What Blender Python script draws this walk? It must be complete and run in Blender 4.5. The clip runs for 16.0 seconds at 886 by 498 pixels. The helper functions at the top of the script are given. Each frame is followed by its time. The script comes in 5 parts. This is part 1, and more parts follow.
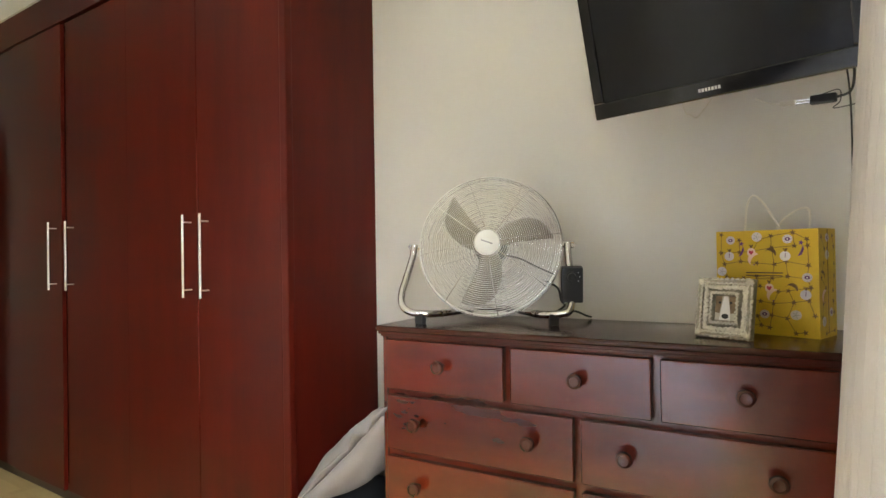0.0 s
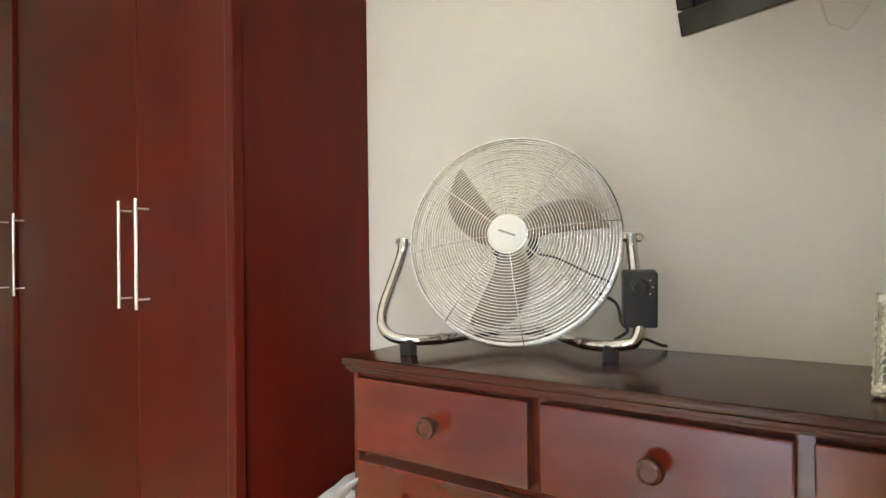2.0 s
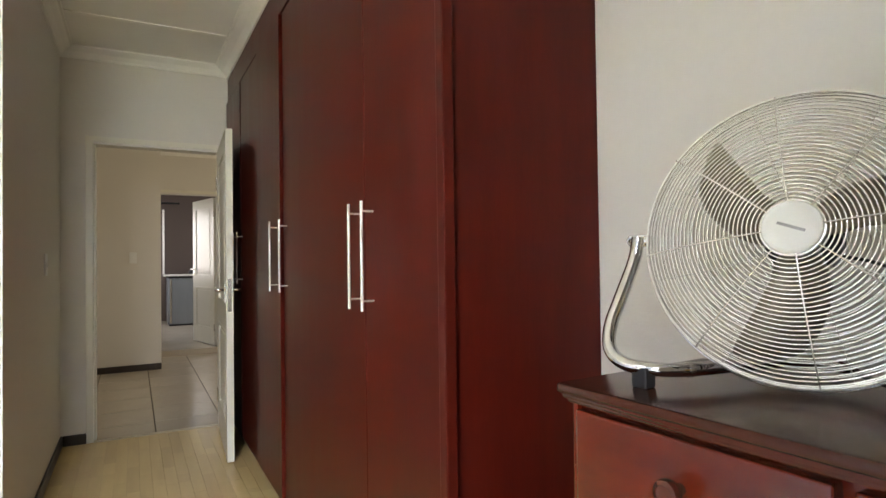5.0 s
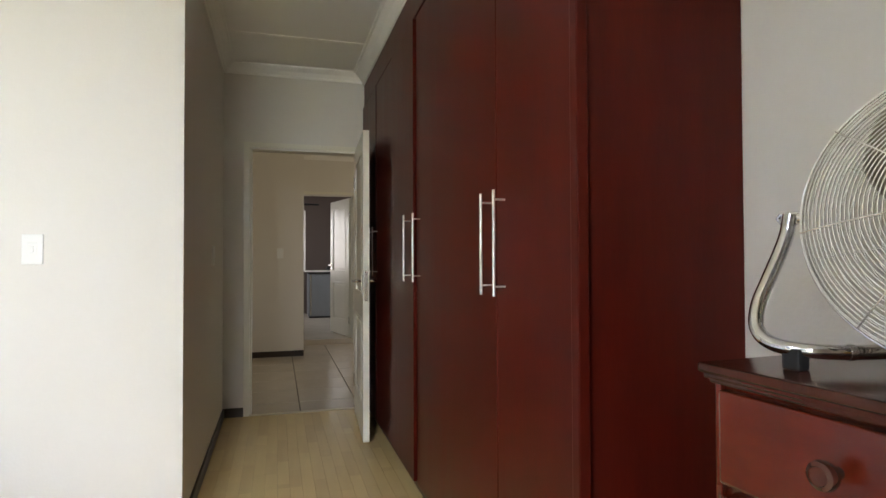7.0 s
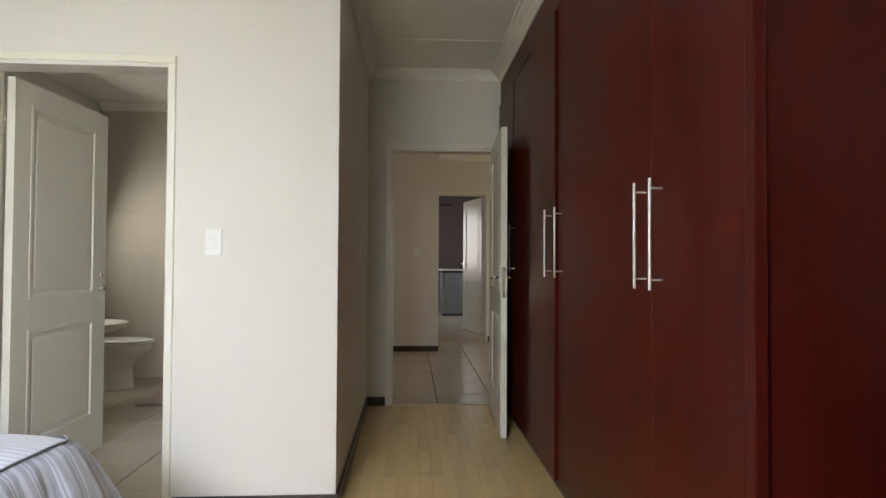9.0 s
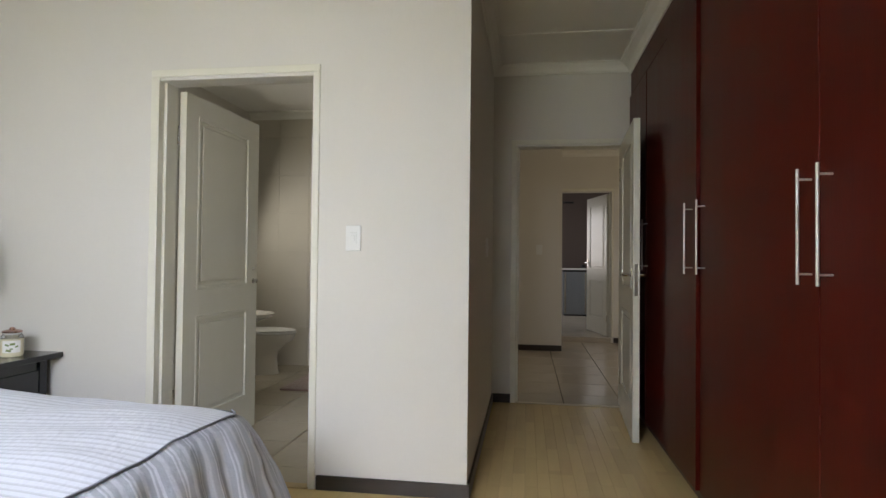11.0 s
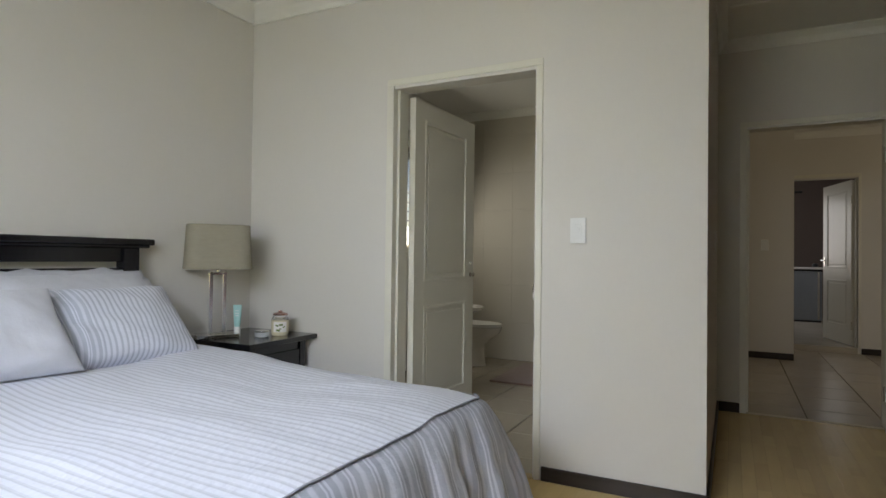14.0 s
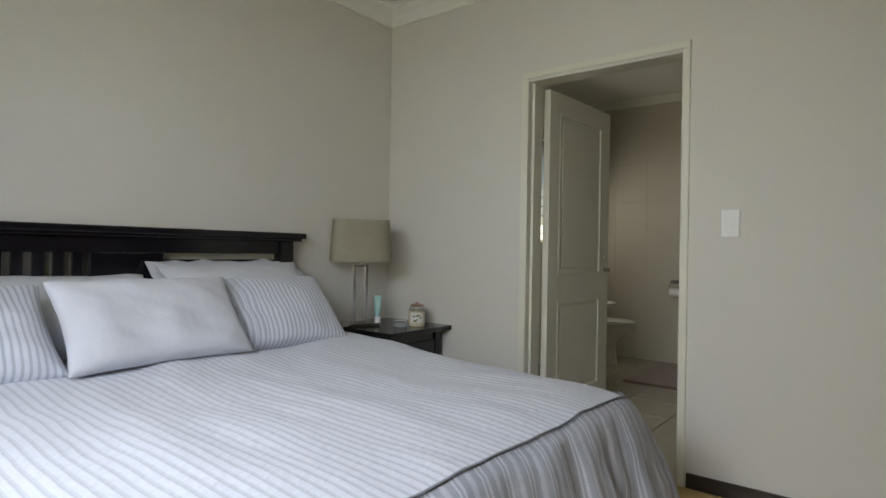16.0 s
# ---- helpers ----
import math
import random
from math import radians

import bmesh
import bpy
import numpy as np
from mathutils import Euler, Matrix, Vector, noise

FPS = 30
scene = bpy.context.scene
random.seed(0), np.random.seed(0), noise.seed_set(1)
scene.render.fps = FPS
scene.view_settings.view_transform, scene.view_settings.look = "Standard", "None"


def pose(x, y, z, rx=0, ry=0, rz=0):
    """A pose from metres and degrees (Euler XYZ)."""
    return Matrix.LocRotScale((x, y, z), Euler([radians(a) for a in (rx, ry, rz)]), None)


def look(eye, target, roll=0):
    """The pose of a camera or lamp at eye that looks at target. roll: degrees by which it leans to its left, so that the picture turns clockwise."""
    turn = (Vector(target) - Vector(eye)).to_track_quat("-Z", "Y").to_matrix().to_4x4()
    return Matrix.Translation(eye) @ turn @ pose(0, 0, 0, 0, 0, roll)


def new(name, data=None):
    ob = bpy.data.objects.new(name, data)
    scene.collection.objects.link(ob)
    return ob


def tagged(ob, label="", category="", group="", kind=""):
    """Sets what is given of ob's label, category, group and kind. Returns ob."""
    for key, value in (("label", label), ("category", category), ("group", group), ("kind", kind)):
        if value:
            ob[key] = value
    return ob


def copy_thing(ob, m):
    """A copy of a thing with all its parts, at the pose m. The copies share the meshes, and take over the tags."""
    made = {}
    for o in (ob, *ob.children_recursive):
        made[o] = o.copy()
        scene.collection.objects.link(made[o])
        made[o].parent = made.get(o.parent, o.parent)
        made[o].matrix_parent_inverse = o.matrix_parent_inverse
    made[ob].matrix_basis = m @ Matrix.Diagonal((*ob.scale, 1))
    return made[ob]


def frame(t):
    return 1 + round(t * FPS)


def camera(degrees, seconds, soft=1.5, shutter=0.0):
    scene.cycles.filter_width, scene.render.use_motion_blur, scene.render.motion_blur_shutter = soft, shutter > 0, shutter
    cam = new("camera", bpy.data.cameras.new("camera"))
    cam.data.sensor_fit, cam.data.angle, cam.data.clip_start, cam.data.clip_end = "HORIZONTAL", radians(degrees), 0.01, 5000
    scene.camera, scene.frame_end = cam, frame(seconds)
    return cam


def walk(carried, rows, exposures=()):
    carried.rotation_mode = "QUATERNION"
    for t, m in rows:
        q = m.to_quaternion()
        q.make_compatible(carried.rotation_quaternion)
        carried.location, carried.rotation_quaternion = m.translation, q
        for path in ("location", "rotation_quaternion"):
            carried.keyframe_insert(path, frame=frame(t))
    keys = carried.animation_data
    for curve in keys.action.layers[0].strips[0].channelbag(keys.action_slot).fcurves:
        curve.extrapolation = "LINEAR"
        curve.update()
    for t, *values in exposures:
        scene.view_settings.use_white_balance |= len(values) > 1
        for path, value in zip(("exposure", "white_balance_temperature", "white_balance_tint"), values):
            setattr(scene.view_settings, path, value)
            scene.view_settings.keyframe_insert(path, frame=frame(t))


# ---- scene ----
cam = camera(75.2, 16.0)
PATH = [
    (0, (0.488, 0.172, 1.229), (-0.62, 1.838, 1.246), -0.9),
    (0.5, (0.419, 0.325, 1.22), (-0.677, 1.997, 1.243), -0.8),
    (1, (0.362, 0.51, 1.225), (-0.744, 2.176, 1.246), -0.9),
    (1.5, (0.315, 0.63, 1.217), (-0.844, 2.259, 1.241), -0.8),
    (2, (0.239, 0.718, 1.22), (-0.993, 2.293, 1.242), -0.8),
    (2.5, (0.17, 0.767, 1.204), (-1.143, 2.275, 1.236), -0.5),
    (3, (0.119, 0.816, 1.212), (-1.295, 2.231, 1.231), -0.8),
    (3.5, (0.094, 0.872, 1.217), (-1.426, 2.172, 1.247), -0.6),
    (4, (0.087, 0.909, 1.229), (-1.532, 2.084, 1.26), -0.7),
    (6.5, (0.14, 0.864, 1.196), (-1.751, 1.515, 1.238), -0.3),
    (7, (0.14, 0.855, 1.182), (-1.782, 1.409, 1.223), -0.2),
    (7.5, (0.135, 0.838, 1.175), (-1.81, 1.302, 1.218), 0.0),
    (8, (0.137, 0.817, 1.161), (-1.83, 1.18, 1.208), 0.1),
    (8.5, (0.13, 0.803, 1.159), (-1.855, 1.042, 1.202), 0.2),
    (9, (0.125, 0.793, 1.152), (-1.871, 0.911, 1.196), 0.3),
    (11.5, (0.142, 0.708, 1.123), (-1.82, 0.322, 1.162), 0.6),
    (12, (0.152, 0.678, 1.115), (-1.787, 0.192, 1.154), 0.6),
    (12.5, (0.163, 0.643, 1.112), (-1.749, 0.059, 1.148), 0.7),
    (13, (0.167, 0.612, 1.106), (-1.71, -0.077, 1.141), 0.7),
    (13.5, (0.172, 0.586, 1.1), (-1.664, -0.208, 1.133), 0.8),
    (14, (0.185, 0.555, 1.097), (-1.602, -0.342, 1.126), 0.7),
    (14.5, (0.199, 0.53, 1.097), (-1.539, -0.459, 1.119), 0.8),
    (15, (0.213, 0.52, 1.094), (-1.47, -0.56, 1.111), 0.9),
    (15.5, (0.214, 0.514, 1.093), (-1.409, -0.655, 1.105), 0.9),
    (16, (0.234, 0.497, 1.09), (-1.328, -0.751, 1.095), 1.0),
]
EXPOSURES = [(0, 1.12, 6900, 14), (0.5, 1.42, 6900, 14), (1.0, 1.52, 6850, 14), (2.0, 1.42, 6700, 14), (4.0, 1.32, 6500, 15), (6.5, 0.72, 6350, 16), (9.0, 0.44, 6300, 17), (11.5, -0.02, 6300, 17), (12.5, -0.14, 6300, 17), (14.0, -0.44, 6350, 15), (16.0, -0.82, 6550, 13)]
walk(cam, [(t, look(eye, target, roll)) for t, eye, target, roll in PATH], EXPOSURES)

# ---------- world, sun, lights ----------
world = bpy.data.worlds.new("world")
scene.world = world
world.use_nodes = True
wn, wl = world.node_tree.nodes, world.node_tree.links
sky = wn.new("ShaderNodeTexSky")
sky.sky_type, sky.sun_disc = "NISHITA", False
sky.sun_elevation, sky.sun_rotation = radians(40), radians(270)
wl.new(sky.outputs[0], wn["Background"].inputs[0])
wn["Background"].inputs[1].default_value = 0.12
sun = new("sun", bpy.data.lights.new("sun", "SUN"))
sun.data.energy, sun.data.angle, sun.data.color = 2.5, radians(0.5), (1.0, 0.95, 0.87)
sun.matrix_world = look((-16, 0, 14), (0, 0, 0))


def window_lamp(name, at, to, wide, high, watts, colour):
    lamp = new(name, bpy.data.lights.new(name, "AREA"))
    lamp.data.shape, lamp.data.size, lamp.data.size_y = "RECTANGLE", wide, high
    lamp.data.energy, lamp.data.color = watts, colour
    lamp.matrix_world = look(at, to)
    return lamp


window_lamp("east_window_light", (1.25, 0.15, 2.28), (-2.4, 0.15, -2.50), 2.3, 1.6, 290, (0.835, 0.913, 1.0))
window_lamp("garden_bounce_light", (1.25, 0.15, 0.95), (-2.6, 0.15, 3.2), 2.3, 0.7, 28, (1.0, 0.92, 0.45))
window_lamp("bathroom_window_light", (-4.9, -2.235, 1.6), (-4.7, 0, 0.9), 0.8, 0.8, 8.5, (1.0, 0.94, 0.74))
window_lamp("hall_window_light", (-6.0, 4.35, 1.4), (-6.3, 0, 2.0), 1.4, 1.2, 12, (1.0, 0.82, 0.54))
window_lamp("far_room_window_light", (-10.8, 0.34, 1.55), (-10.6, 3, 1.2), 1.2, 1.1, 14, (1.0, 0.96, 0.9))

# ---------- materials ----------
def material(name, colour, rough=0.5, metal=0.0, vary=0.08, scale=6.0, fine=60.0, bump=0.1, bump_scale=None, stretch=(1, 1, 1), coat=0.0, spec=0.5, second=None, per_object=0.0, per_island=0.0, sheen=0.0):
    """Principled paint with stains at two scales and a fine relief."""
    m = bpy.data.materials.new(name)
    m.use_nodes = True
    n, l = m.node_tree.nodes, m.node_tree.links
    b = n["Principled BSDF"]
    tc = n.new("ShaderNodeTexCoord")
    mp = n.new("ShaderNodeMapping")
    mp.inputs["Scale"].default_value = stretch
    l.new(tc.outputs["Object"], mp.inputs[0])
    a = n.new("ShaderNodeTexNoise")
    a.inputs["Scale"].default_value, a.inputs["Detail"].default_value = scale, 5
    c = n.new("ShaderNodeTexNoise")
    c.inputs["Scale"].default_value, c.inputs["Detail"].default_value = fine, 4
    l.new(mp.outputs[0], a.inputs[0])
    l.new(mp.outputs[0], c.inputs[0])
    add = n.new("ShaderNodeMath")
    add.operation = "MULTIPLY_ADD"
    l.new(c.outputs[0], add.inputs[0])
    add.inputs[1].default_value = 0.4
    l.new(a.outputs[0], add.inputs[2])
    ramp = n.new("ShaderNodeMapRange")
    ramp.inputs[1].default_value, ramp.inputs[2].default_value = 0.45, 0.95
    l.new(add.outputs[0], ramp.inputs[0])
    mix = n.new("ShaderNodeMix")
    mix.data_type = "RGBA"
    dark = tuple(v * (1 - vary) for v in colour)
    light = second or tuple(min(1, v * (1 + vary)) for v in colour)
    mix.inputs[6].default_value, mix.inputs[7].default_value = (*dark, 1), (*light, 1)
    l.new(ramp.outputs[0], mix.inputs[0])
    out = mix.outputs[2]
    if per_object:
        info = n.new("ShaderNodeObjectInfo")
        hsv = n.new("ShaderNodeHueSaturation")
        r = n.new("ShaderNodeMapRange")
        r.inputs[3].default_value, r.inputs[4].default_value = 1 - per_object, 1 + per_object
        l.new(info.outputs["Random"], r.inputs[0])
        l.new(r.outputs[0], hsv.inputs["Value"])
        l.new(out, hsv.inputs["Color"])
        out = hsv.outputs[0]
    if per_island:
        geo = n.new("ShaderNodeNewGeometry")
        hs = n.new("ShaderNodeHueSaturation")
        r2 = n.new("ShaderNodeMapRange")
        r2.inputs[3].default_value, r2.inputs[4].default_value = 1 - per_island, 1 + per_island
        l.new(geo.outputs["Random Per Island"], r2.inputs[0])
        l.new(r2.outputs[0], hs.inputs["Value"])
        l.new(out, hs.inputs["Color"])
        out = hs.outputs[0]
    l.new(out, b.inputs["Base Color"])
    rr = n.new("ShaderNodeMapRange")
    rr.inputs[3].default_value, rr.inputs[4].default_value = max(0.02, rough * 0.85), min(1, rough * 1.15)
    l.new(a.outputs[0], rr.inputs[0])
    l.new(rr.outputs[0], b.inputs["Roughness"])
    b.inputs["Metallic"].default_value = metal
    b.inputs["Coat Weight"].default_value = coat
    b.inputs["Coat Roughness"].default_value = 0.12
    b.inputs["Specular IOR Level"].default_value = spec
    b.inputs["Sheen Weight"].default_value = sheen
    if bump:
        t = n.new("ShaderNodeTexNoise")
        t.inputs["Scale"].default_value, t.inputs["Detail"].default_value = bump_scale or fine, 3
        l.new(mp.outputs[0], t.inputs[0])
        bp = n.new("ShaderNodeBump")
        bp.inputs["Strength"].default_value, bp.inputs["Distance"].default_value = bump, 0.004
        l.new(t.outputs[0], bp.inputs["Height"])
        l.new(bp.outputs[0], b.inputs["Normal"])
    return m


PAINT = material("cream_wall_paint", (0.70, 0.68, 0.632), 0.75, vary=0.02, scale=1.3, fine=40, bump=0.12, bump_scale=90)
WHITE_GLOSS = material("white_door_enamel", (0.75, 0.735, 0.64), 0.32, vary=0.02, scale=3, bump=0.04)
CEILING = material("white_ceiling_paint", (0.82, 0.82, 0.79), 0.85, vary=0.02, scale=1.5, bump=0.05)
CORNICE = material("white_cornice", (0.84, 0.84, 0.80), 0.7, vary=0.02, bump=0.03)
DARK_WOOD = material("dark_skirting_wood", (0.035, 0.026, 0.022), 0.35, vary=0.3, scale=3, stretch=(1, 1, 10), bump=0.05)
MAHOGANY = material("mahogany_veneer", (0.058, 0.0045, 0.0022), 0.33, vary=0.12, scale=2.0, fine=30, stretch=(6, 6, 0.6), bump=0.03, second=(0.078, 0.0066, 0.0030), spec=0.2)
DRESSER = material("mahogany_varnish", (0.052, 0.0046, 0.0018), 0.2, vary=0.30, scale=1.8, fine=9, stretch=(0.8, 1.5, 2), bump=0.01, coat=0.8, spec=0.4, second=(0.135, 0.0135, 0.0027))
DRESSER.node_tree.nodes["Principled BSDF"].inputs["Coat Roughness"].default_value = 0.2
DRESSER_TOP = material("dark_varnished_top", (0.040, 0.009, 0.005), 0.2, vary=0.2, scale=2, fine=30, stretch=(0.6, 3, 3), bump=0.01, spec=0.4)
BLACK_WOOD = material("black_stained_wood", (0.009, 0.009, 0.012), 0.2, vary=0.12, scale=3, bump=0.05, coat=0.15)
PLANK = material("pale_laminate", (0.62, 0.465, 0.215), 0.24, vary=0.05, scale=1.6, fine=22, stretch=(1, 12, 1), bump=0.01, per_object=0.035, per_island=0.07)
GROUT = material("dark_grout", (0.085, 0.066, 0.05), 0.9, vary=0.2)
TILE = material("cream_floor_tile", (0.50, 0.45, 0.37), 0.22, vary=0.06, scale=3, fine=30, bump=0.02, per_object=0.04)
WALL_TILE = material("grey_white_wall_tile", (0.60, 0.57, 0.50), 0.5, vary=0.02, scale=3, bump=0.01, per_object=0.01)
CHROME = material("chrome", (0.62, 0.61, 0.61), 0.08, 1.0, vary=0.03, bump=0)
STEEL = material("brushed_steel", (0.66, 0.64, 0.60), 0.25, 1.0, vary=0.05, bump=0)
CERAMIC = material("white_ceramic", (0.78, 0.77, 0.73), 0.1, vary=0.01, bump=0)


# ---------- makers ----------
def box(bm, x0, x1, y0, y1, z0, z1, bevel=0.0, seg=2):
    verts = bmesh.ops.create_cube(bm, size=1)["verts"]
    for v in verts:
        v.co = Vector(((x0 + x1) / 2 + v.co.x * (x1 - x0), (y0 + y1) / 2 + v.co.y * (y1 - y0), (z0 + z1) / 2 + v.co.z * (z1 - z0)))
    if bevel:
        edges = list({e for v in verts for e in v.link_edges})
        bmesh.ops.bevel(bm, geom=edges, offset=bevel, segments=seg, affect="EDGES", profile=0.6)


def bm_box(*a, **k):
    bm = bmesh.new()
    box(bm, *a, **k)
    return bm


def turned(profile, seg=32, closed=False):
    """A lathe about z: (radius, height) pairs."""
    bm = bmesh.new()
    rings = []
    for r, z in profile:
        rings.append([bm.verts.new((max(r, 1e-4) * math.cos(2 * math.pi * i / seg), max(r, 1e-4) * math.sin(2 * math.pi * i / seg), z)) for i in range(seg)])
    for a, b in zip(rings, rings[1:]):
        for i in range(seg):
            bm.faces.new((a[i], a[(i + 1) % seg], b[(i + 1) % seg], b[i]))
    if profile[0][0] > 1e-3:
        bm.faces.new(list(reversed(rings[0])))
    if profile[-1][0] > 1e-3:
        bm.faces.new(rings[-1])
    return bm


def tube(points, r, seg=10, bm=None, closed=False):
    """A round bar along points."""
    bm = bm or bmesh.new()
    pts = [Vector(p) for p in points]
    n = len(pts)
    rings = []
    up = None
    for i, p in enumerate(pts):
        if closed:
            d = pts[(i + 1) % n] - pts[i - 1]
        else:
            d = pts[min(i + 1, n - 1)] - pts[max(i - 1, 0)]
        d.normalize()
        if up is None:
            up = d.orthogonal().normalized()
        up = (up - d * up.dot(d)).normalized()
        side = d.cross(up)
        rings.append([bm.verts.new(p + r * (math.cos(2 * math.pi * k / seg) * up + math.sin(2 * math.pi * k / seg) * side)) for k in range(seg)])
    pairs = list(zip(rings, rings[1:])) + ([(rings[-1], rings[0])] if closed else [])
    for a, b in pairs:
        for k in range(seg):
            bm.faces.new((a[k], a[(k + 1) % seg], b[(k + 1) % seg], b[k]))
    if not closed:
        bm.faces.new(list(reversed(rings[0])))
        bm.faces.new(rings[-1])
    return bm


def smooth_path(points, steps=6):
    """Points of a curve through the given ones."""
    p = [Vector(q) for q in points]
    p = [p[0] * 2 - p[1]] + p + [p[-1] * 2 - p[-2]]
    out = []
    for i in range(1, len(p) - 2):
        for s in range(steps):
            t = s / steps
            out.append(0.5 * (2 * p[i] + (p[i + 1] - p[i - 1]) * t + (2 * p[i - 1] - 5 * p[i] + 4 * p[i + 1] - p[i + 2]) * t * t + (3 * p[i] - p[i - 1] - 3 * p[i + 1] + p[i + 2]) * t ** 3))
    return out + [p[-2]]


def part(name, bm, mat, parent=None, label="", at=None, smooth=False):
    """One mesh object of its own, under a thing or a part."""
    me = bpy.data.meshes.new(name)
    bmesh.ops.recalc_face_normals(bm, faces=bm.faces)
    bm.to_mesh(me)
    bm.free()
    for m in mat if isinstance(mat, (list, tuple)) else [mat]:
        me.materials.append(m)
    if smooth:
        me.shade_smooth()
        me.set_sharp_from_angle(angle=radians(38))
    ob = new(name, me)
    ob.parent = parent
    if at is not None:
        ob.matrix_basis = at
    return tagged(ob, label)


def thing(name, m, label, category, group=""):
    ob = new(name)
    ob.empty_display_size = 0.05
    ob.matrix_basis = m
    return tagged(ob, label, category, group)


def structure(name, bm, mat, label="", smooth=False):
    return tagged(part(name, bm, mat, None, label, smooth=smooth), kind="structure")


# ---------- structure ----------
WX, SEY, EX, NY, SY, RX = -2.60, 0.46, -4.52, 2.02, -2.245, 0.72
CEIL = 2.70


def wall(name, pieces, label):
    bm = bmesh.new()
    for p in pieces:
        box(bm, *p)
    return structure(name, bm, PAINT, label)


wall("wall_north", [(-5.2, RX + 0.2, NY, NY + 0.15, 0, CEIL)], "cream painted plaster wall behind the chest of drawers")
wall("wall_south", [(WX, RX + 0.2, SY - 0.15, SY, 0, CEIL)], "cream painted plaster wall behind the bed")
wall("wall_east", [(RX, RX + 0.15, SY, -1.0, 0, CEIL), (RX, RX + 0.15, 0.9, NY, 0, CEIL), (RX, RX + 0.15, -1.0, 0.9, 0, 0.8), (RX, RX + 0.15, -1.0, 0.9, 2.1, CEIL)], "cream painted wall with the bedroom window")
wall("wall_bathroom_door", [(WX - 0.12, WX, SY - 0.15, -1.17, 0, CEIL), (WX - 0.12, WX, -0.33, SEY, 0, CEIL), (WX - 0.12, WX, -1.17, -0.33, 2.05, CEIL)], "cream painted wall round the bathroom doorway")
wall("wall_passage", [(EX, WX - 0.12, SEY - 0.12, SEY, 0, CEIL)], "cream painted wall along the passage")
wall("wall_entrance", [(EX - 0.12, EX, SEY - 0.12, 0.65, 0, CEIL), (EX - 0.12, EX, 1.47, NY, 0, CEIL), (EX - 0.12, EX, 0.65, 1.47, 2.05, CEIL)], "cream painted wall round the bedroom doorway")

structure("subfloor", bm_box(-13, RX + 0.15, SY - 0.3, 4.5, -0.15, -0.012), GROUT, "screed under the floor finish")
structure("ceiling", bm_box(EX - 0.12, RX + 0.15, SY - 0.15, NY + 0.15, CEIL, CEIL + 0.1), CEILING, "white painted plasterboard ceiling")


def cornice(name, pts, label, k=1.0):
    """A cove run along points; the room lies to the left of the run."""
    prof = [(0, 0), (0, -0.075), (0.012, -0.075), (0.016, -0.06), (0.035, -0.035), (0.06, -0.018), (0.066, -0.012), (0.08, -0.012), (0.08, 0)]
    bm = bmesh.new()
    for (x0, y0), (x1, y1) in zip(pts, pts[1:]):
        d = Vector((x1 - x0, y1 - y0, 0)).normalized()
        n = Vector((-d.y, d.x, 0))
        ends = []
        for px, py in ((x0, y0), (x1, y1)):
            ends.append([bm.verts.new(Vector((px, py, CEIL)) + n * a * k + Vector((0, 0, b * k))) for a, b in prof])
        for i in range(len(prof)):
            j = (i + 1) % len(prof)
            bm.faces.new((ends[0][i], ends[0][j], ends[1][j], ends[1][i]))
        bm.faces.new(ends[0])
        bm.faces.new(list(reversed(ends[1])))
    return structure(name, bm, CORNICE, label)


cornice("cornice_bedroom", [(RX, SY), (RX, NY), (-1.06, NY)], "white coved cornice", 1.4)
cornice("cornice_west", [(WX, SEY), (WX, SY), (RX, SY)], "white coved cornice", 1.4)
cornice("cornice_wardrobe", [(-1.06, 1.537), (EX, 1.537)], "white coved cornice", 1.22)
cornice("cornice_passage", [(EX, 1.535), (EX, SEY), (WX, SEY)], "white coved cornice")


def skirting(name, pts):
    bm = bmesh.new()
    for (x0, y0), (x1, y1) in zip(pts, pts[1:]):
        d = Vector((x1 - x0, y1 - y0, 0)).normalized()
        n = Vector((-d.y, d.x, 0))
        xs = [Vector((x0, y0, 0)), Vector((x1, y1, 0)), Vector((x0, y0, 0)) + n * 0.014, Vector((x1, y1, 0)) + n * 0.014]
        box(bm, min(v.x for v in xs), max(v.x for v in xs), min(v.y for v in xs), max(v.y for v in xs), 0, 0.07, bevel=0.003, seg=1)
    return tagged(part(name, bm, DARK_WOOD, None, "dark stained low wooden skirting"), kind="structure")


skirting("baseboard_west", [(WX, SEY + 0.014), (WX, -0.283)])
skirting("baseboard_passage", [(EX, SEY), (WX, SEY)])
skirting("baseboard_entrance", [(EX, 0.61), (EX, SEY + 0.014)])
skirting("baseboard_south", [(WX, SY), (RX, SY)])
skirting("baseboard_west_far", [(WX, -1.205), (WX, SY + 0.014)])
# ---- things ----

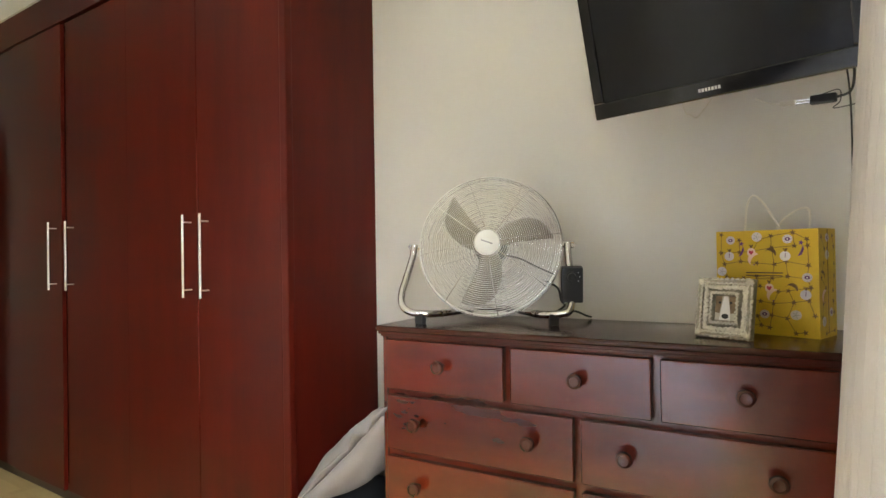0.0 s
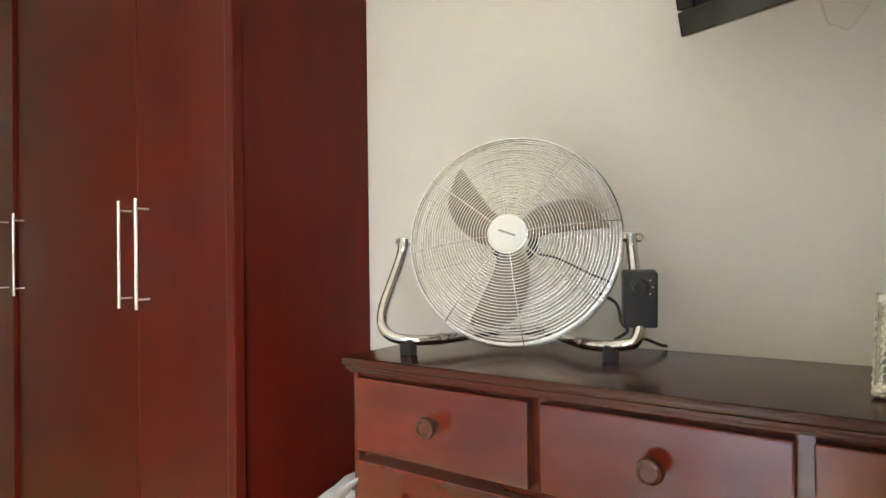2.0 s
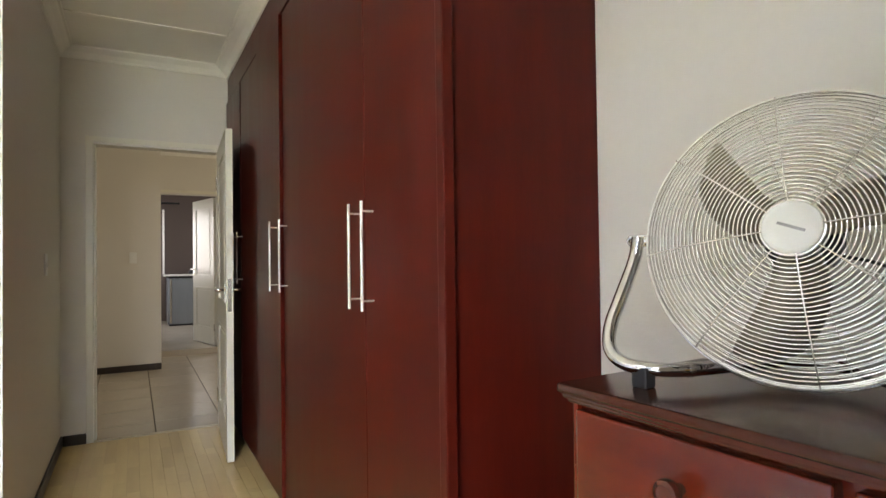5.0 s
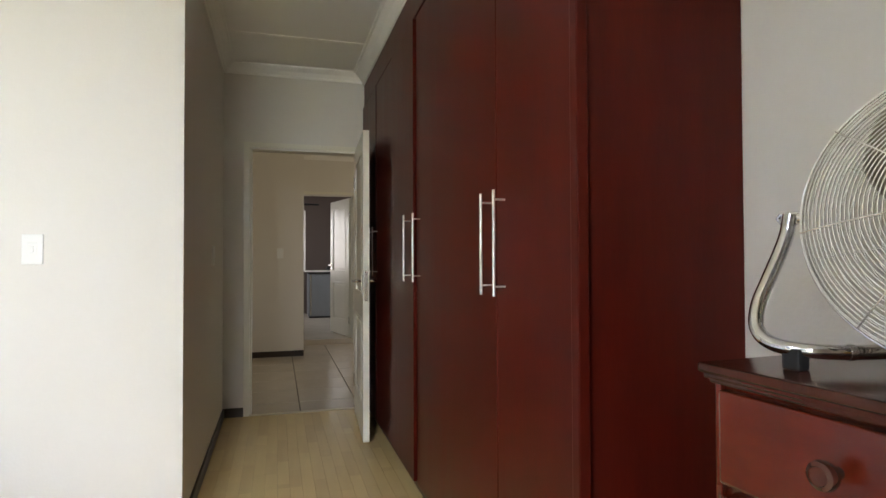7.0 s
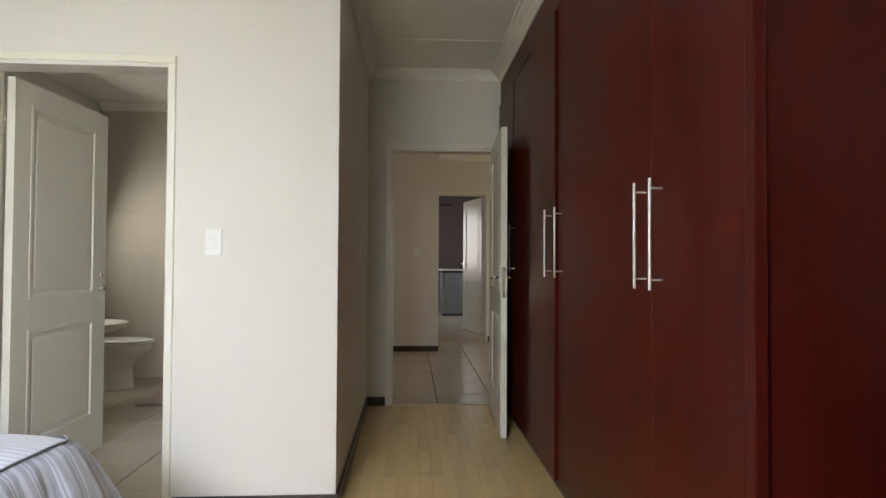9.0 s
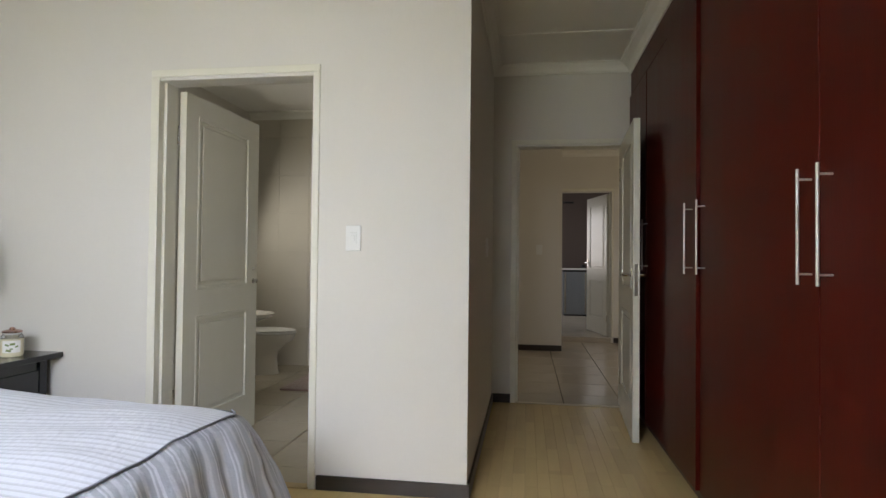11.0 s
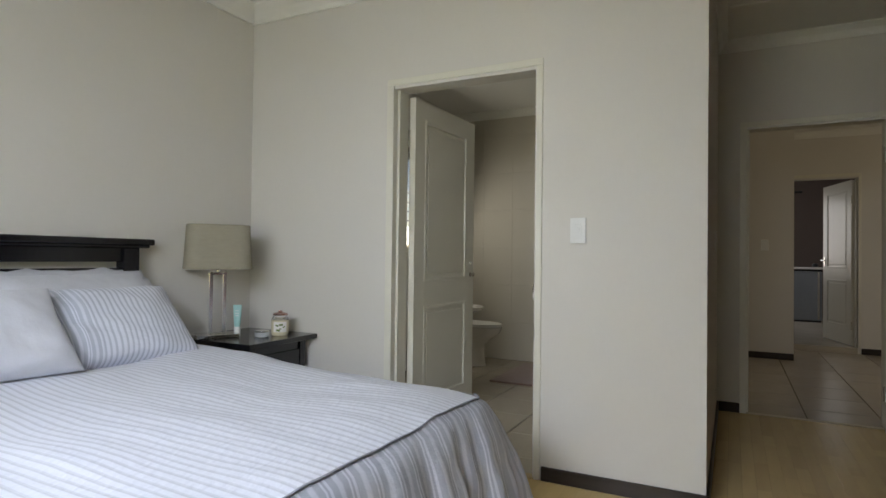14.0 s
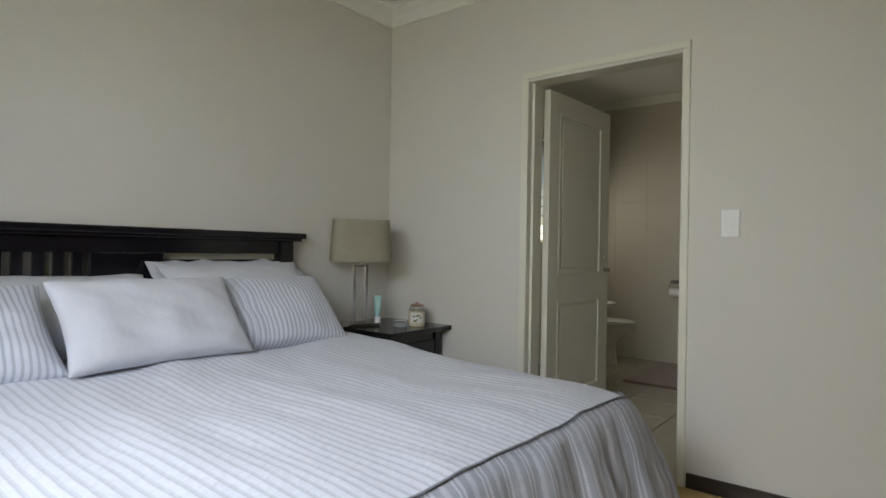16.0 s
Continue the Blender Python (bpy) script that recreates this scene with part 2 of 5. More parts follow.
# ---------- doors ----------
def door_frame(name, m, wide, high=2.103, deep=0.12):
    """Pressed steel frame; x across the opening, from y = 0 (the face) into the wall."""
    e = tagged(new(name), "white enamelled pressed-steel door frame with a rebate", kind="structure")
    e.matrix_basis = m
    def jamb(n, x0, x1, z0, z1, s):
        bm = bmesh.new()
        if s == 0:
            box(bm, x0, x1, -0.012, 0.035, z0, z1, bevel=0.004)
            box(bm, x0, x1, 0.035, deep + 0.012, z0, z1 - 0.016, bevel=0.003)
        else:
            box(bm, x0, x1, -0.012, 0.035, z0, z1, bevel=0.004)
            a, b = (x0, x1 + 0.014) if s > 0 else (x0 - 0.014, x1)
            box(bm, a, b, 0.036, deep + 0.012, z0, z1, bevel=0.003)
        part(n, bm, WHITE_GLOSS, e)
    jamb("jamb", 0.0, 0.045, 0.0, high - 0.036, 1)
    jamb("jamb", wide - 0.032, wide, 0.0, high - 0.036, -1)
    bm = bmesh.new()
    box(bm, 0, wide, -0.012, 0.035, high - 0.036, high, bevel=0.004)
    box(bm, 0, wide, 0.036, deep + 0.012, high - 0.051, high, bevel=0.003)
    part("head", bm, WHITE_GLOSS, e)
    return e


def panel_door(name, m, label, wide=0.813, lever=True, side=1):
    """Moulded door: hinge at x = 0, leaf to +x, 40 mm thick about y = 0."""
    e = thing(name, m, label, "door")
    zs = [0.008, 0.22, 0.80, 0.95, 1.93, 2.04]
    a, b = 0.115, wide - 0.115
    bm = bmesh.new()
    for p in ((0, a, zs[0], zs[5]), (b, wide, zs[0], zs[5]), (a, b, zs[0], zs[1]), (a, b, zs[2], zs[3]), (a, b, zs[4], zs[5])):
        box(bm, p[0], p[1], -0.02, 0.02, p[2], p[3])
    part("leaf", bm, WHITE_GLOSS, e)
    for z0, z1 in ((zs[1], zs[2]), (zs[3], zs[4])):
        bm = bmesh.new()
        box(bm, a - 0.002, b + 0.002, -0.009, 0.009, z0 - 0.002, z1 + 0.002)
        for s in (-1, 1):
            for x0, x1, c0, c1 in ((a, a + 0.022, z0, z1), (b - 0.022, b, z0, z1), (a + 0.022, b - 0.022, z0, z0 + 0.022), (a + 0.022, b - 0.022, z1 - 0.022, z1)):
                y0, y1 = sorted((s * 0.0085, s * 0.0225))
                box(bm, x0, x1, y0, y1, c0, c1, bevel=0.004, seg=2)
            y0, y1 = sorted((s * 0.008, s * 0.0170))
            box(bm, a + 0.045, b - 0.045, y0, y1, z0 + 0.045, z1 - 0.045, bevel=0.004, seg=1)
        part("panel", bm, WHITE_GLOSS, e)
    if lever:
        for s in (-1, 1):
            bm = bmesh.new()
            y0, y1 = sorted((s * 0.02, s * 0.028))
            box(bm, wide - 0.075, wide - 0.037, y0, y1, 0.97, 1.09, bevel=0.003)
            part("handle_plate", bm, STEEL, e)
            part("door_handle", tube(smooth_path([(wide - 0.056, s * 0.028, 1.05), (wide - 0.056, s * 0.062, 1.05), (wide - 0.075, s * 0.072, 1.05), (wide - 0.175, s * 0.070, 1.047)]), 0.010), CHROME, e, smooth=True)
    else:
        for s in (-1, 1):
            k = turned([(0.018, 0), (0.018, 0.003), (0.008, 0.006), (0.008, 0.014), (0.014, 0.019), (0.015, 0.027), (0.009, 0.033), (0, 0.034)], 20)
            part("knob", k, STEEL, e, at=pose(wide - 0.05, s * 0.02, 0.98, -90 * s, 0, 0), smooth=True)
        bm = bm_box(wide - 0.062, wide - 0.040, -0.026, -0.019, 1.05, 1.072, bevel=0.002)
        part("turn_snib", bm, STEEL, e)
    part("lock_plate", bm_box(wide - 0.001, wide + 0.0015, -0.011, 0.011, 0.92, 1.12, bevel=0.0005, seg=1), STEEL, e)
    for z in (0.25, 1.80):
        part("hinge", tube([(-0.008, side * 0.022, z - 0.05), (-0.008, side * 0.022, z + 0.05)], 0.007), STEEL, e, smooth=True)
    return e


door_frame("door_frame_bathroom", pose(WX, -1.205, 0, 0, 0, 90), 0.914)
door_frame("door_frame_bedroom", pose(EX, 0.607, 0, 0, 0, 90), 0.905)
panel_door("bathroom_door", pose(-2.765, -1.135, 0, 0, 0, 177.5), "white enamelled two-panel door standing open into the bathroom", wide=0.79, lever=False)
panel_door("bedroom_door", pose(-4.415, 1.462, 0, 0, 0, -3.5), "white enamelled two-panel door standing open against the wardrobe", side=-1)

# ---------- wardrobe ----------
WY, WR = 1.53, -1.055


SATIN_STEEL = material("satin_steel", (0.66, 0.65, 0.62), 0.34, 0.6, vary=0.05, bump=0)


def bar_handle(parent, x, y, z0, z1):
    h = part("handle", tube([(x, y - 0.038, z0), (x, y - 0.038, z1)], 0.0050, 12), SATIN_STEEL, parent, "brushed steel bar handle", smooth=True)
    for z in (z0 + 0.03, z1 - 0.03):
        part("handle_post", tube([(x, y, z), (x, y - 0.038, z)], 0.0034, 10), SATIN_STEEL, h, smooth=True)


def wardrobe():
    e = thing("wardrobe", pose(0, 0, 0), "red-brown mahogany veneered built-in wardrobe with steel bar handles", "wardrobe")
    part("side_panel", bm_box(WR - 0.041, WR - 0.021, WY + 0.022, NY - 0.002, 0, 2.695, bevel=0.001, seg=1), MAHOGANY, e)
    part("corner_post", bm_box(WR - 0.031, WR + 0.006, WY - 0.008, WY + 0.022, 0.0, 2.695, bevel=0.005), MAHOGANY, e)
    part("plinth", bm_box(EX + 0.002, WR - 0.035, WY + 0.03, WY + 0.05, 0.0, 0.07), DARK_WOOD, e)
    part("carcass", bm_box(EX + 0.002, WR - 0.042, WY + 0.05, NY - 0.002, 0.0, 2.695), BLACK_WOOD, e)
    part("fascia", bm_box(EX + 0.002, WR - 0.036, WY + 0.004, WY + 0.048, 2.444, 2.695, bevel=0.002, seg=1), MAHOGANY, e)
    seams = [WR - 0.037, -1.580, -2.105, -2.690, -3.285, -3.88, EX + 0.012]
    hx = [-1.510, -1.622, -2.612, -2.765, -3.83, -3.95]
    # (gap at the seam, how far the leaf stands proud)
    proud = [0.0, 0.001, -0.001, 0.012, 0.004, 0.008]
    for i in range(6):
        x1, x0 = seams[i] - 0.0012, seams[i + 1] + (0.0012 if i not in (2, 3) else 0.004)
        if i == 3:
            x1 -= 0.015
        d = part("door", bm_box(x0, x1, WY - proud[i], WY + 0.020 - proud[i], 0.072, 2.422, bevel=0.0015, seg=1), MAHOGANY, e)
        lo = 1.072 if i < 2 else 1.078
        bar_handle(d, hx[i], WY - proud[i], lo, 1.400 if i < 2 else 1.418)
    return e


wardrobe()

# ---------- chest of drawers ----------
DX0, DX1, DY = -0.667, 0.530, 0.0


KNOB_WOOD = material("polished_dark_knob", (0.070, 0.015, 0.008), 0.2, vary=0.1, bump=0, coat=0.3)


def knob(parent, x, z):
    k = turned([(0.0085, 0), (0.0085, 0.012), (0.012, 0.017), (0.0185, 0.022), (0.0205, 0.029), (0.0185, 0.036), (0.013, 0.039), (0.012, 0.0375), (0, 0.037)], 28)
    part("knob", k, KNOB_WOOD, parent, "turned round wooden knob", at=pose(x, DY - 0.016, z, 90, 0, 0), smooth=True)


DRESSER_EDGE = material("dark_red_moulding", (0.052, 0.0052, 0.0028), 0.26, vary=0.2, scale=3, stretch=(0.8, 1.5, 2), bump=0.02)


def chest():
    e = thing("chest_of_drawers", pose(0, 1.606, 0.012, 0, 0, 3.7), "glossy red-brown wooden chest of drawers with round knobs", "chest of drawers")
    part("body", bm_box(DX0, DX1, DY + 0.010, 0.375, 0.05, 0.965, bevel=0.002), DRESSER, e)
    bm = bmesh.new()
    box(bm, DX0 - 0.002, DX1 + 0.006, DY - 0.012, 0.379, 0.965, 0.974, bevel=0.003)
    box(bm, DX0 - 0.006, DX1 + 0.013, DY - 0.021, 0.379, 0.973, 0.9835, bevel=0.004)
    part("moulding", bm, DRESSER_EDGE, e, smooth=True)
    bm = bmesh.new()
    box(bm, DX0 - 0.010, DX1 + 0.024, DY - 0.032, 0.381, 0.9825, 1.0, bevel=0.007, seg=3)
    part("top", bm, DRESSER_TOP, e, "dark polished moulded top", smooth=True)
    for x in (DX0, DX1 - 0.012):
        part("edge_strip", bm_box(x, x + 0.012, DY - 0.002, DY + 0.0098, 0.05, 0.964, bevel=0.002), DRESSER, e)
    part("plinth", bm_box(DX0 + 0.01, DX1 - 0.01, DY + 0.02, 0.35, -0.012, 0.05), DRESSER, e)
    rows = [(0.807, 0.958, [-0.657, -0.245, 0.143, 0.520]), (0.624, 0.788, [-0.657, -0.052, 0.520]), (0.438, 0.602, [-0.657, -0.052, 0.520]), (0.254, 0.418, [-0.657, -0.052, 0.520]), (0.07, 0.234, [-0.657, -0.052, 0.520])]
    for r, (z0, z1, xs) in enumerate(rows):
        for a, b in zip(xs, xs[1:]):
            d = part("drawer", bm_box(a + 0.010, b - 0.010, DY - 0.017, DY + 0.0095, z0, z1, bevel=0.005, seg=3), DRESSER, e)
            zc = z0 + (0.084 if r == 0 else 0.090)
            for x in ([(a + b) / 2 + 0.004] if r == 0 else [a + 0.124, b - 0.125]):
                knob(d, x, zc)
    return e


chest()

# ---------- floors ----------
def plank_floor():
    e = tagged(new("floor_bedroom"), "pale yellow three-strip laminate floor, satin", kind="structure")
    shared = {}
    w, long = 0.19, 1.2
    count = 0
    y = SY
    row = 0
    while y < NY:
        x = EX - (row * 0.43) % long
        while x < RX:
            x0, x1, y1 = max(x, EX), min(x + long, RX), min(y + w, NY)
            if x1 - x0 > 0.03 and y1 - y > 0.02:
                if not (x1 <= WX + 0.001 and y1 <= SEY - 0.1):
                    if x0 < WX and y < SEY - 0.1:
                        x0 = WX
                    key = (round(x1 - x0, 3), round(y1 - y, 3))
                    if key not in shared:
                        bm = bmesh.new()
                        for k in range(3):
                            h = key[1] / 3
                            off = 0.17 * k
                            cuts = [0.0] + [c for c in (off + 0.2, off + 0.62, off + 0.98) if c < key[0] - 0.02] + [key[0]]
                            for c0, c1 in zip(cuts, cuts[1:]):
                                box(bm, c0 + 0.0003, c1 - 0.0003, k * h + 0.0003, (k + 1) * h - 0.0003, -0.012, 0.0)
                        me = bpy.data.meshes.new("plank")
                        bm.to_mesh(me)
                        bm.free()
                        me.materials.append(PLANK)
                        shared[key] = me
                    o = new("plank", shared[key])
                    o.parent = e
                    o.location = (x0 + 0.0006, y + 0.0006, 0)
                    count += 1
            x += long
        y += w
        row += 1


def tile_floor(name, x0, x1, y0, y1, ox, oy, size, label):
    e = tagged(new(name), label, kind="structure")
    g = 0.008
    shared = {}
    i0 = math.floor((x0 - ox) / size)
    j0 = math.floor((y0 - oy) / size)
    i = i0
    while ox + i * size < x1:
        j = j0
        while oy + j * size < y1:
            a0, a1 = max(ox + i * size, x0), min(ox + (i + 1) * size, x1)
            b0, b1 = max(oy + j * size, y0), min(oy + (j + 1) * size, y1)
            if a1 - a0 > 0.03 and b1 - b0 > 0.03:
                key = (round(a1 - a0, 3), round(b1 - b0, 3))
                if key not in shared:
                    me = bpy.data.meshes.new("tile")
                    bm = bm_box(g / 2, key[0] - g / 2, g / 2, key[1] - g / 2, -0.011, -0.002, bevel=0.0015, seg=1)
                    bm.to_mesh(me)
                    bm.free()
                    me.materials.append(TILE)
                    shared[key] = me
                o = new("tile", shared[key])
                o.parent = e
                o.location = (a0, b0, 0)
            j += 1
        i += 1


# ---------- bathroom and hall shells ----------
BX, BN = -5.72, SEY - 0.12
wall("wall_bathroom_west", [(BX - 0.12, BX, SY - 0.15, BN, 0, CEIL)], "cream painted bathroom wall above the tiles")
wall("wall_bathroom_south", [(BX - 0.12, -5.38, SY - 0.15, SY, 0, CEIL), (-4.48, WX - 0.12, SY - 0.15, SY, 0, CEIL), (-5.38, -4.48, SY - 0.15, SY, 0, 1.15), (-5.38, -4.48, SY - 0.15, SY, 2.1, CEIL)], "cream painted bathroom wall with the window")
wall("wall_bathroom_north", [(BX - 0.12, EX - 0.12, BN, SEY, 0, CEIL)], "cream painted partition")
structure("ceiling_bathroom", bm_box(BX - 0.12, EX - 0.12, SY - 0.15, SEY, CEIL, CEIL + 0.1), CEILING, "white painted bathroom ceiling")
HX = -7.30
wall("wall_hall_facing", [(HX - 0.92, HX, -1.0, 1.175, 0, CEIL)], "cream painted hall wall with a projecting corner")
wall("wall_hall_south", [(HX, BX - 0.12, BN - 0.2, SEY, 0, CEIL)], "cream painted hall wall")
FX, FZ = -8.22, 0.07
wall("wall_hall_end", [(FX - 0.12, FX, 0.9, 1.07, 0, CEIL), (FX - 0.12, FX, 1.91, 4.3, 0, CEIL), (FX - 0.12, FX, 1.07, 1.91, 2.12, CEIL)], "cream painted hall end wall round the far doorway")
wall("wall_hall_north", [(-13, -6.7, 4.3, 4.45, 0, CEIL), (-5.3, EX, 4.3, 4.45, 0, CEIL), (-6.7, -5.3, 4.3, 4.45, 0, 0.9), (-6.7, -5.3, 4.3, 4.45, 2.1, CEIL), (EX - 0.12, EX, NY, 4.3, 0, CEIL)], "cream painted outer wall of the hall")
structure("ceiling_hall", bm_box(-13, EX - 0.12, SEY, 4.45, CEIL, CEIL + 0.1), CEILING, "white painted hall ceiling")
wall("wall_far_room", [(-12.9, -12.5, 0.4, 4.3, 0, CEIL), (-12.5, -11.4, 0.3, 0.42, 0, CEIL), (-10.2, FX - 0.12, 0.3, 0.42, 0, CEIL), (-11.4, -10.2, 0.3, 0.42, 0, 0.95), (-11.4, -10.2, 0.3, 0.42, 2.15, CEIL)], "painted walls of the far room")
door_frame("door_frame_far", pose(FX, 1.037, FZ, 0, 0, 90), 0.905)
skirting("baseboard_hall", [(HX, 1.175), (HX, SEY)])
skirting("baseboard_hall_end", [(FX, 2.9), (FX, 1.945)])
panel_door("far_room_door", pose(FX - 0.14, 1.885, FZ, 0, 0, 194), "white enamelled two-panel door standing ajar in the far room")

# ---------- materials of the loose things ----------
def striped(name, period, bands, base, rough=0.85):
    """Woven stripes across u (metres along the cloth); bands: (position 0 to 1, colour)."""
    m = material(name, base, rough, vary=0.03, scale=9, fine=300, bump=0.9, bump_scale=32, sheen=0.15, stretch=(1, 1.8, 1))
    n, l = m.node_tree.nodes, m.node_tree.links
    b = n["Principled BSDF"]
    uv = n.new("ShaderNodeUVMap")
    sep = n.new("ShaderNodeSeparateXYZ")
    l.new(uv.outputs[0], sep.inputs[0])
    d = n.new("ShaderNodeMath")
    d.operation = "DIVIDE"
    d.inputs[1].default_value = period
    l.new(sep.outputs[0], d.inputs[0])
    f = n.new("ShaderNodeMath")
    f.operation = "FRACT"
    l.new(d.outputs[0], f.inputs[0])
    ramp = n.new("ShaderNodeValToRGB")
    el = ramp.color_ramp.elements
    el[0].position, el[0].color = bands[0][0], (*bands[0][1], 1)
    el[1].position, el[1].color = bands[-1][0], (*bands[-1][1], 1)
    for p, c in bands[1:-1]:
        e = el.new(p)
        e.color = (*c, 1)
    l.new(f.outputs[0], ramp.inputs[0])
    l.new(ramp.outputs[0], b.inputs["Base Color"])
    return m


LW, LG, MG = (0.66, 0.685, 0.77), (0.62, 0.645, 0.725), (0.43, 0.46, 0.54)
DUVET_TOP = striped("fine_striped_cotton", 0.0285, [(0.0, LW), (0.44, LW), (0.54, (0.56, 0.58, 0.66)), (0.70, (0.54, 0.56, 0.63)), (0.76, (0.46, 0.48, 0.555)), (0.83, (0.53, 0.55, 0.62)), (0.94, LW)], LW)
DUVET_SIDE = striped("broad_striped_cotton", 0.084, [(0.0, MG), (0.20, MG), (0.22, LW), (0.31, LW), (0.33, MG), (0.40, MG), (0.42, LW), (0.48, LW), (0.50, MG), (0.70, MG), (0.78, LG), (0.92, LG), (0.98, MG)], LG)
PILLOW_STRIPE = striped("striped_pillow_cotton", 0.0225, [(0.0, LW), (0.44, LW), (0.54, (0.43, 0.46, 0.54)), (0.84, (0.43, 0.46, 0.54)), (0.94, LW)], LW)
WHITE_COTTON = material("white_cotton", (0.59, 0.605, 0.665), 0.9, vary=0.04, scale=6, fine=200, bump=1.0, bump_scale=22, sheen=0.2)
PIPING = material("grey_piping", (0.27, 0.28, 0.33), 0.8, bump=0.05)
SHADE = material("sage_grey_linen", (0.32, 0.295, 0.22), 0.9, vary=0.06, scale=30, fine=500, bump=0.3, bump_scale=400, stretch=(1, 1, 3))
def cloth_light(m, share):
    """Lets part of the daylight through the cloth."""
    n, l = m.node_tree.nodes, m.node_tree.links
    out, b = n["Material Output"], n["Principled BSDF"]
    t = n.new("ShaderNodeBsdfTranslucent")
    t.inputs[0].default_value = b.inputs["Base Color"].default_value if not b.inputs["Base Color"].links else (0.70, 0.66, 0.62, 1)
    mix = n.new("ShaderNodeMixShader")
    mix.inputs[0].default_value = share
    l.new(b.outputs[0], mix.inputs[1])
    l.new(t.outputs[0], mix.inputs[2])
    l.new(mix.outputs[0], out.inputs[0])
    return m


CURTAIN = material("pale_grey_curtain", (0.56, 0.52, 0.49), 0.85, vary=0.03, scale=20, fine=300, bump=0.2, bump_scale=300, sheen=0.2)
cloth_light(CURTAIN, 0.09)
BLACK_PLASTIC = material("black_plastic", (0.014, 0.015, 0.017), 0.42, vary=0.1, bump=0.08, bump_scale=400)
PIANO = material("glossy_black_bezel", (0.008, 0.008, 0.010), 0.08, vary=0.1, bump=0)
SCREEN = material("dark_screen", (0.009, 0.009, 0.011), 0.12, vary=0.1, bump=0, spec=0.3)
GREY_PRINT = material("grey_print", (0.30, 0.30, 0.30), 0.5, bump=0)
SILVER_PRINT = material("silver_print", (0.62, 0.62, 0.62), 0.4, bump=0)
HUB_WHITE = material("white_hub_enamel", (0.74, 0.75, 0.71), 0.35, vary=0.02, bump=0)
BLADE = material("brushed_alloy_blade", (0.20, 0.175, 0.135), 0.3, 0.5, vary=0.06, bump=0.02)
SWITCH_WHITE = material("white_switch_plastic", (0.78, 0.79, 0.77), 0.3, vary=0.01, bump=0)
CABLE_BLACK = material("black_rubber", (0.013, 0.013, 0.013), 0.5, bump=0)
CABLE_WHITE = material("white_cable", (0.66, 0.63, 0.55), 0.5, bump=0)
YELLOW = material("yellow_card", (0.60, 0.385, 0.008), 0.5, vary=0.04, bump=0.03)
OCHRE = material("ochre_print", (0.15, 0.078, 0.012), 0.5, bump=0)
PALE_PINK = material("pale_pink_print", (0.78, 0.56, 0.50), 0.5, bump=0)
PRINT_WHITE = material("white_print", (0.80, 0.78, 0.76), 0.5, bump=0)
PRINT_LILAC = material("pale_lilac_print", (0.62, 0.56, 0.60), 0.5, bump=0)
PURPLE = material("violet_print", (0.13, 0.035, 0.16), 0.5, bump=0)
RED = material("crimson_print", (0.48, 0.03, 0.08), 0.5, bump=0)
PEWTER = material("antique_silver_gilding", (0.62, 0.585, 0.50), 0.36, 0.7, vary=0.22, scale=40, fine=200, bump=0.3, bump_scale=300)
GUARD = material("bright_plated_wire", (0.84, 0.84, 0.83), 0.25, 0.88, vary=0.02, bump=0)
ROPE = material("white_paper_cord", (0.78, 0.74, 0.64), 0.8, bump=0.2)


def glass(name, colour=(1, 1, 1), rough=0.0):
    m = bpy.data.materials.new(name)
    m.use_nodes = True
    b = m.node_tree.nodes["Principled BSDF"]
    b.inputs["Base Color"].default_value = (*colour, 1)
    b.inputs["Transmission Weight"].default_value, b.inputs["Roughness"].default_value, b.inputs["IOR"].default_value = 1.0, rough, 1.45
    return m


GLASS = glass("clear_glass", (0.97, 0.98, 0.98))
ACRYLIC = glass("clear_acrylic", (0.95, 0.96, 0.97))


def sheet_mesh(bm, us, vs, fn, uvfn):
    """A cloth of quads: fn(u, v) gives the place, uvfn the cloth's own metres."""
    uv = bm.loops.layers.uv.verify()
    grid = [[bm.verts.new(fn(u, v)) for v in vs] for u in us]
    for i in range(len(us) - 1):
        for j in range(len(vs) - 1):
            f = bm.faces.new((grid[i][j], grid[i + 1][j], grid[i + 1][j + 1], grid[i][j + 1]))
            for lp, (a, b) in zip(f.loops, ((i, j), (i + 1, j), (i + 1, j + 1), (i, j + 1))):
                lp[uv].uv = uvfn(us[a], vs[b])
    return grid


def span(a, b, n):
    return [a + (b - a) * i / n for i in range(n + 1)]


# ---------- bed ----------
BX0, BX1, BY0, BY1, BZ = -1.80, 0.05, -2.10, -0.24, 0.605


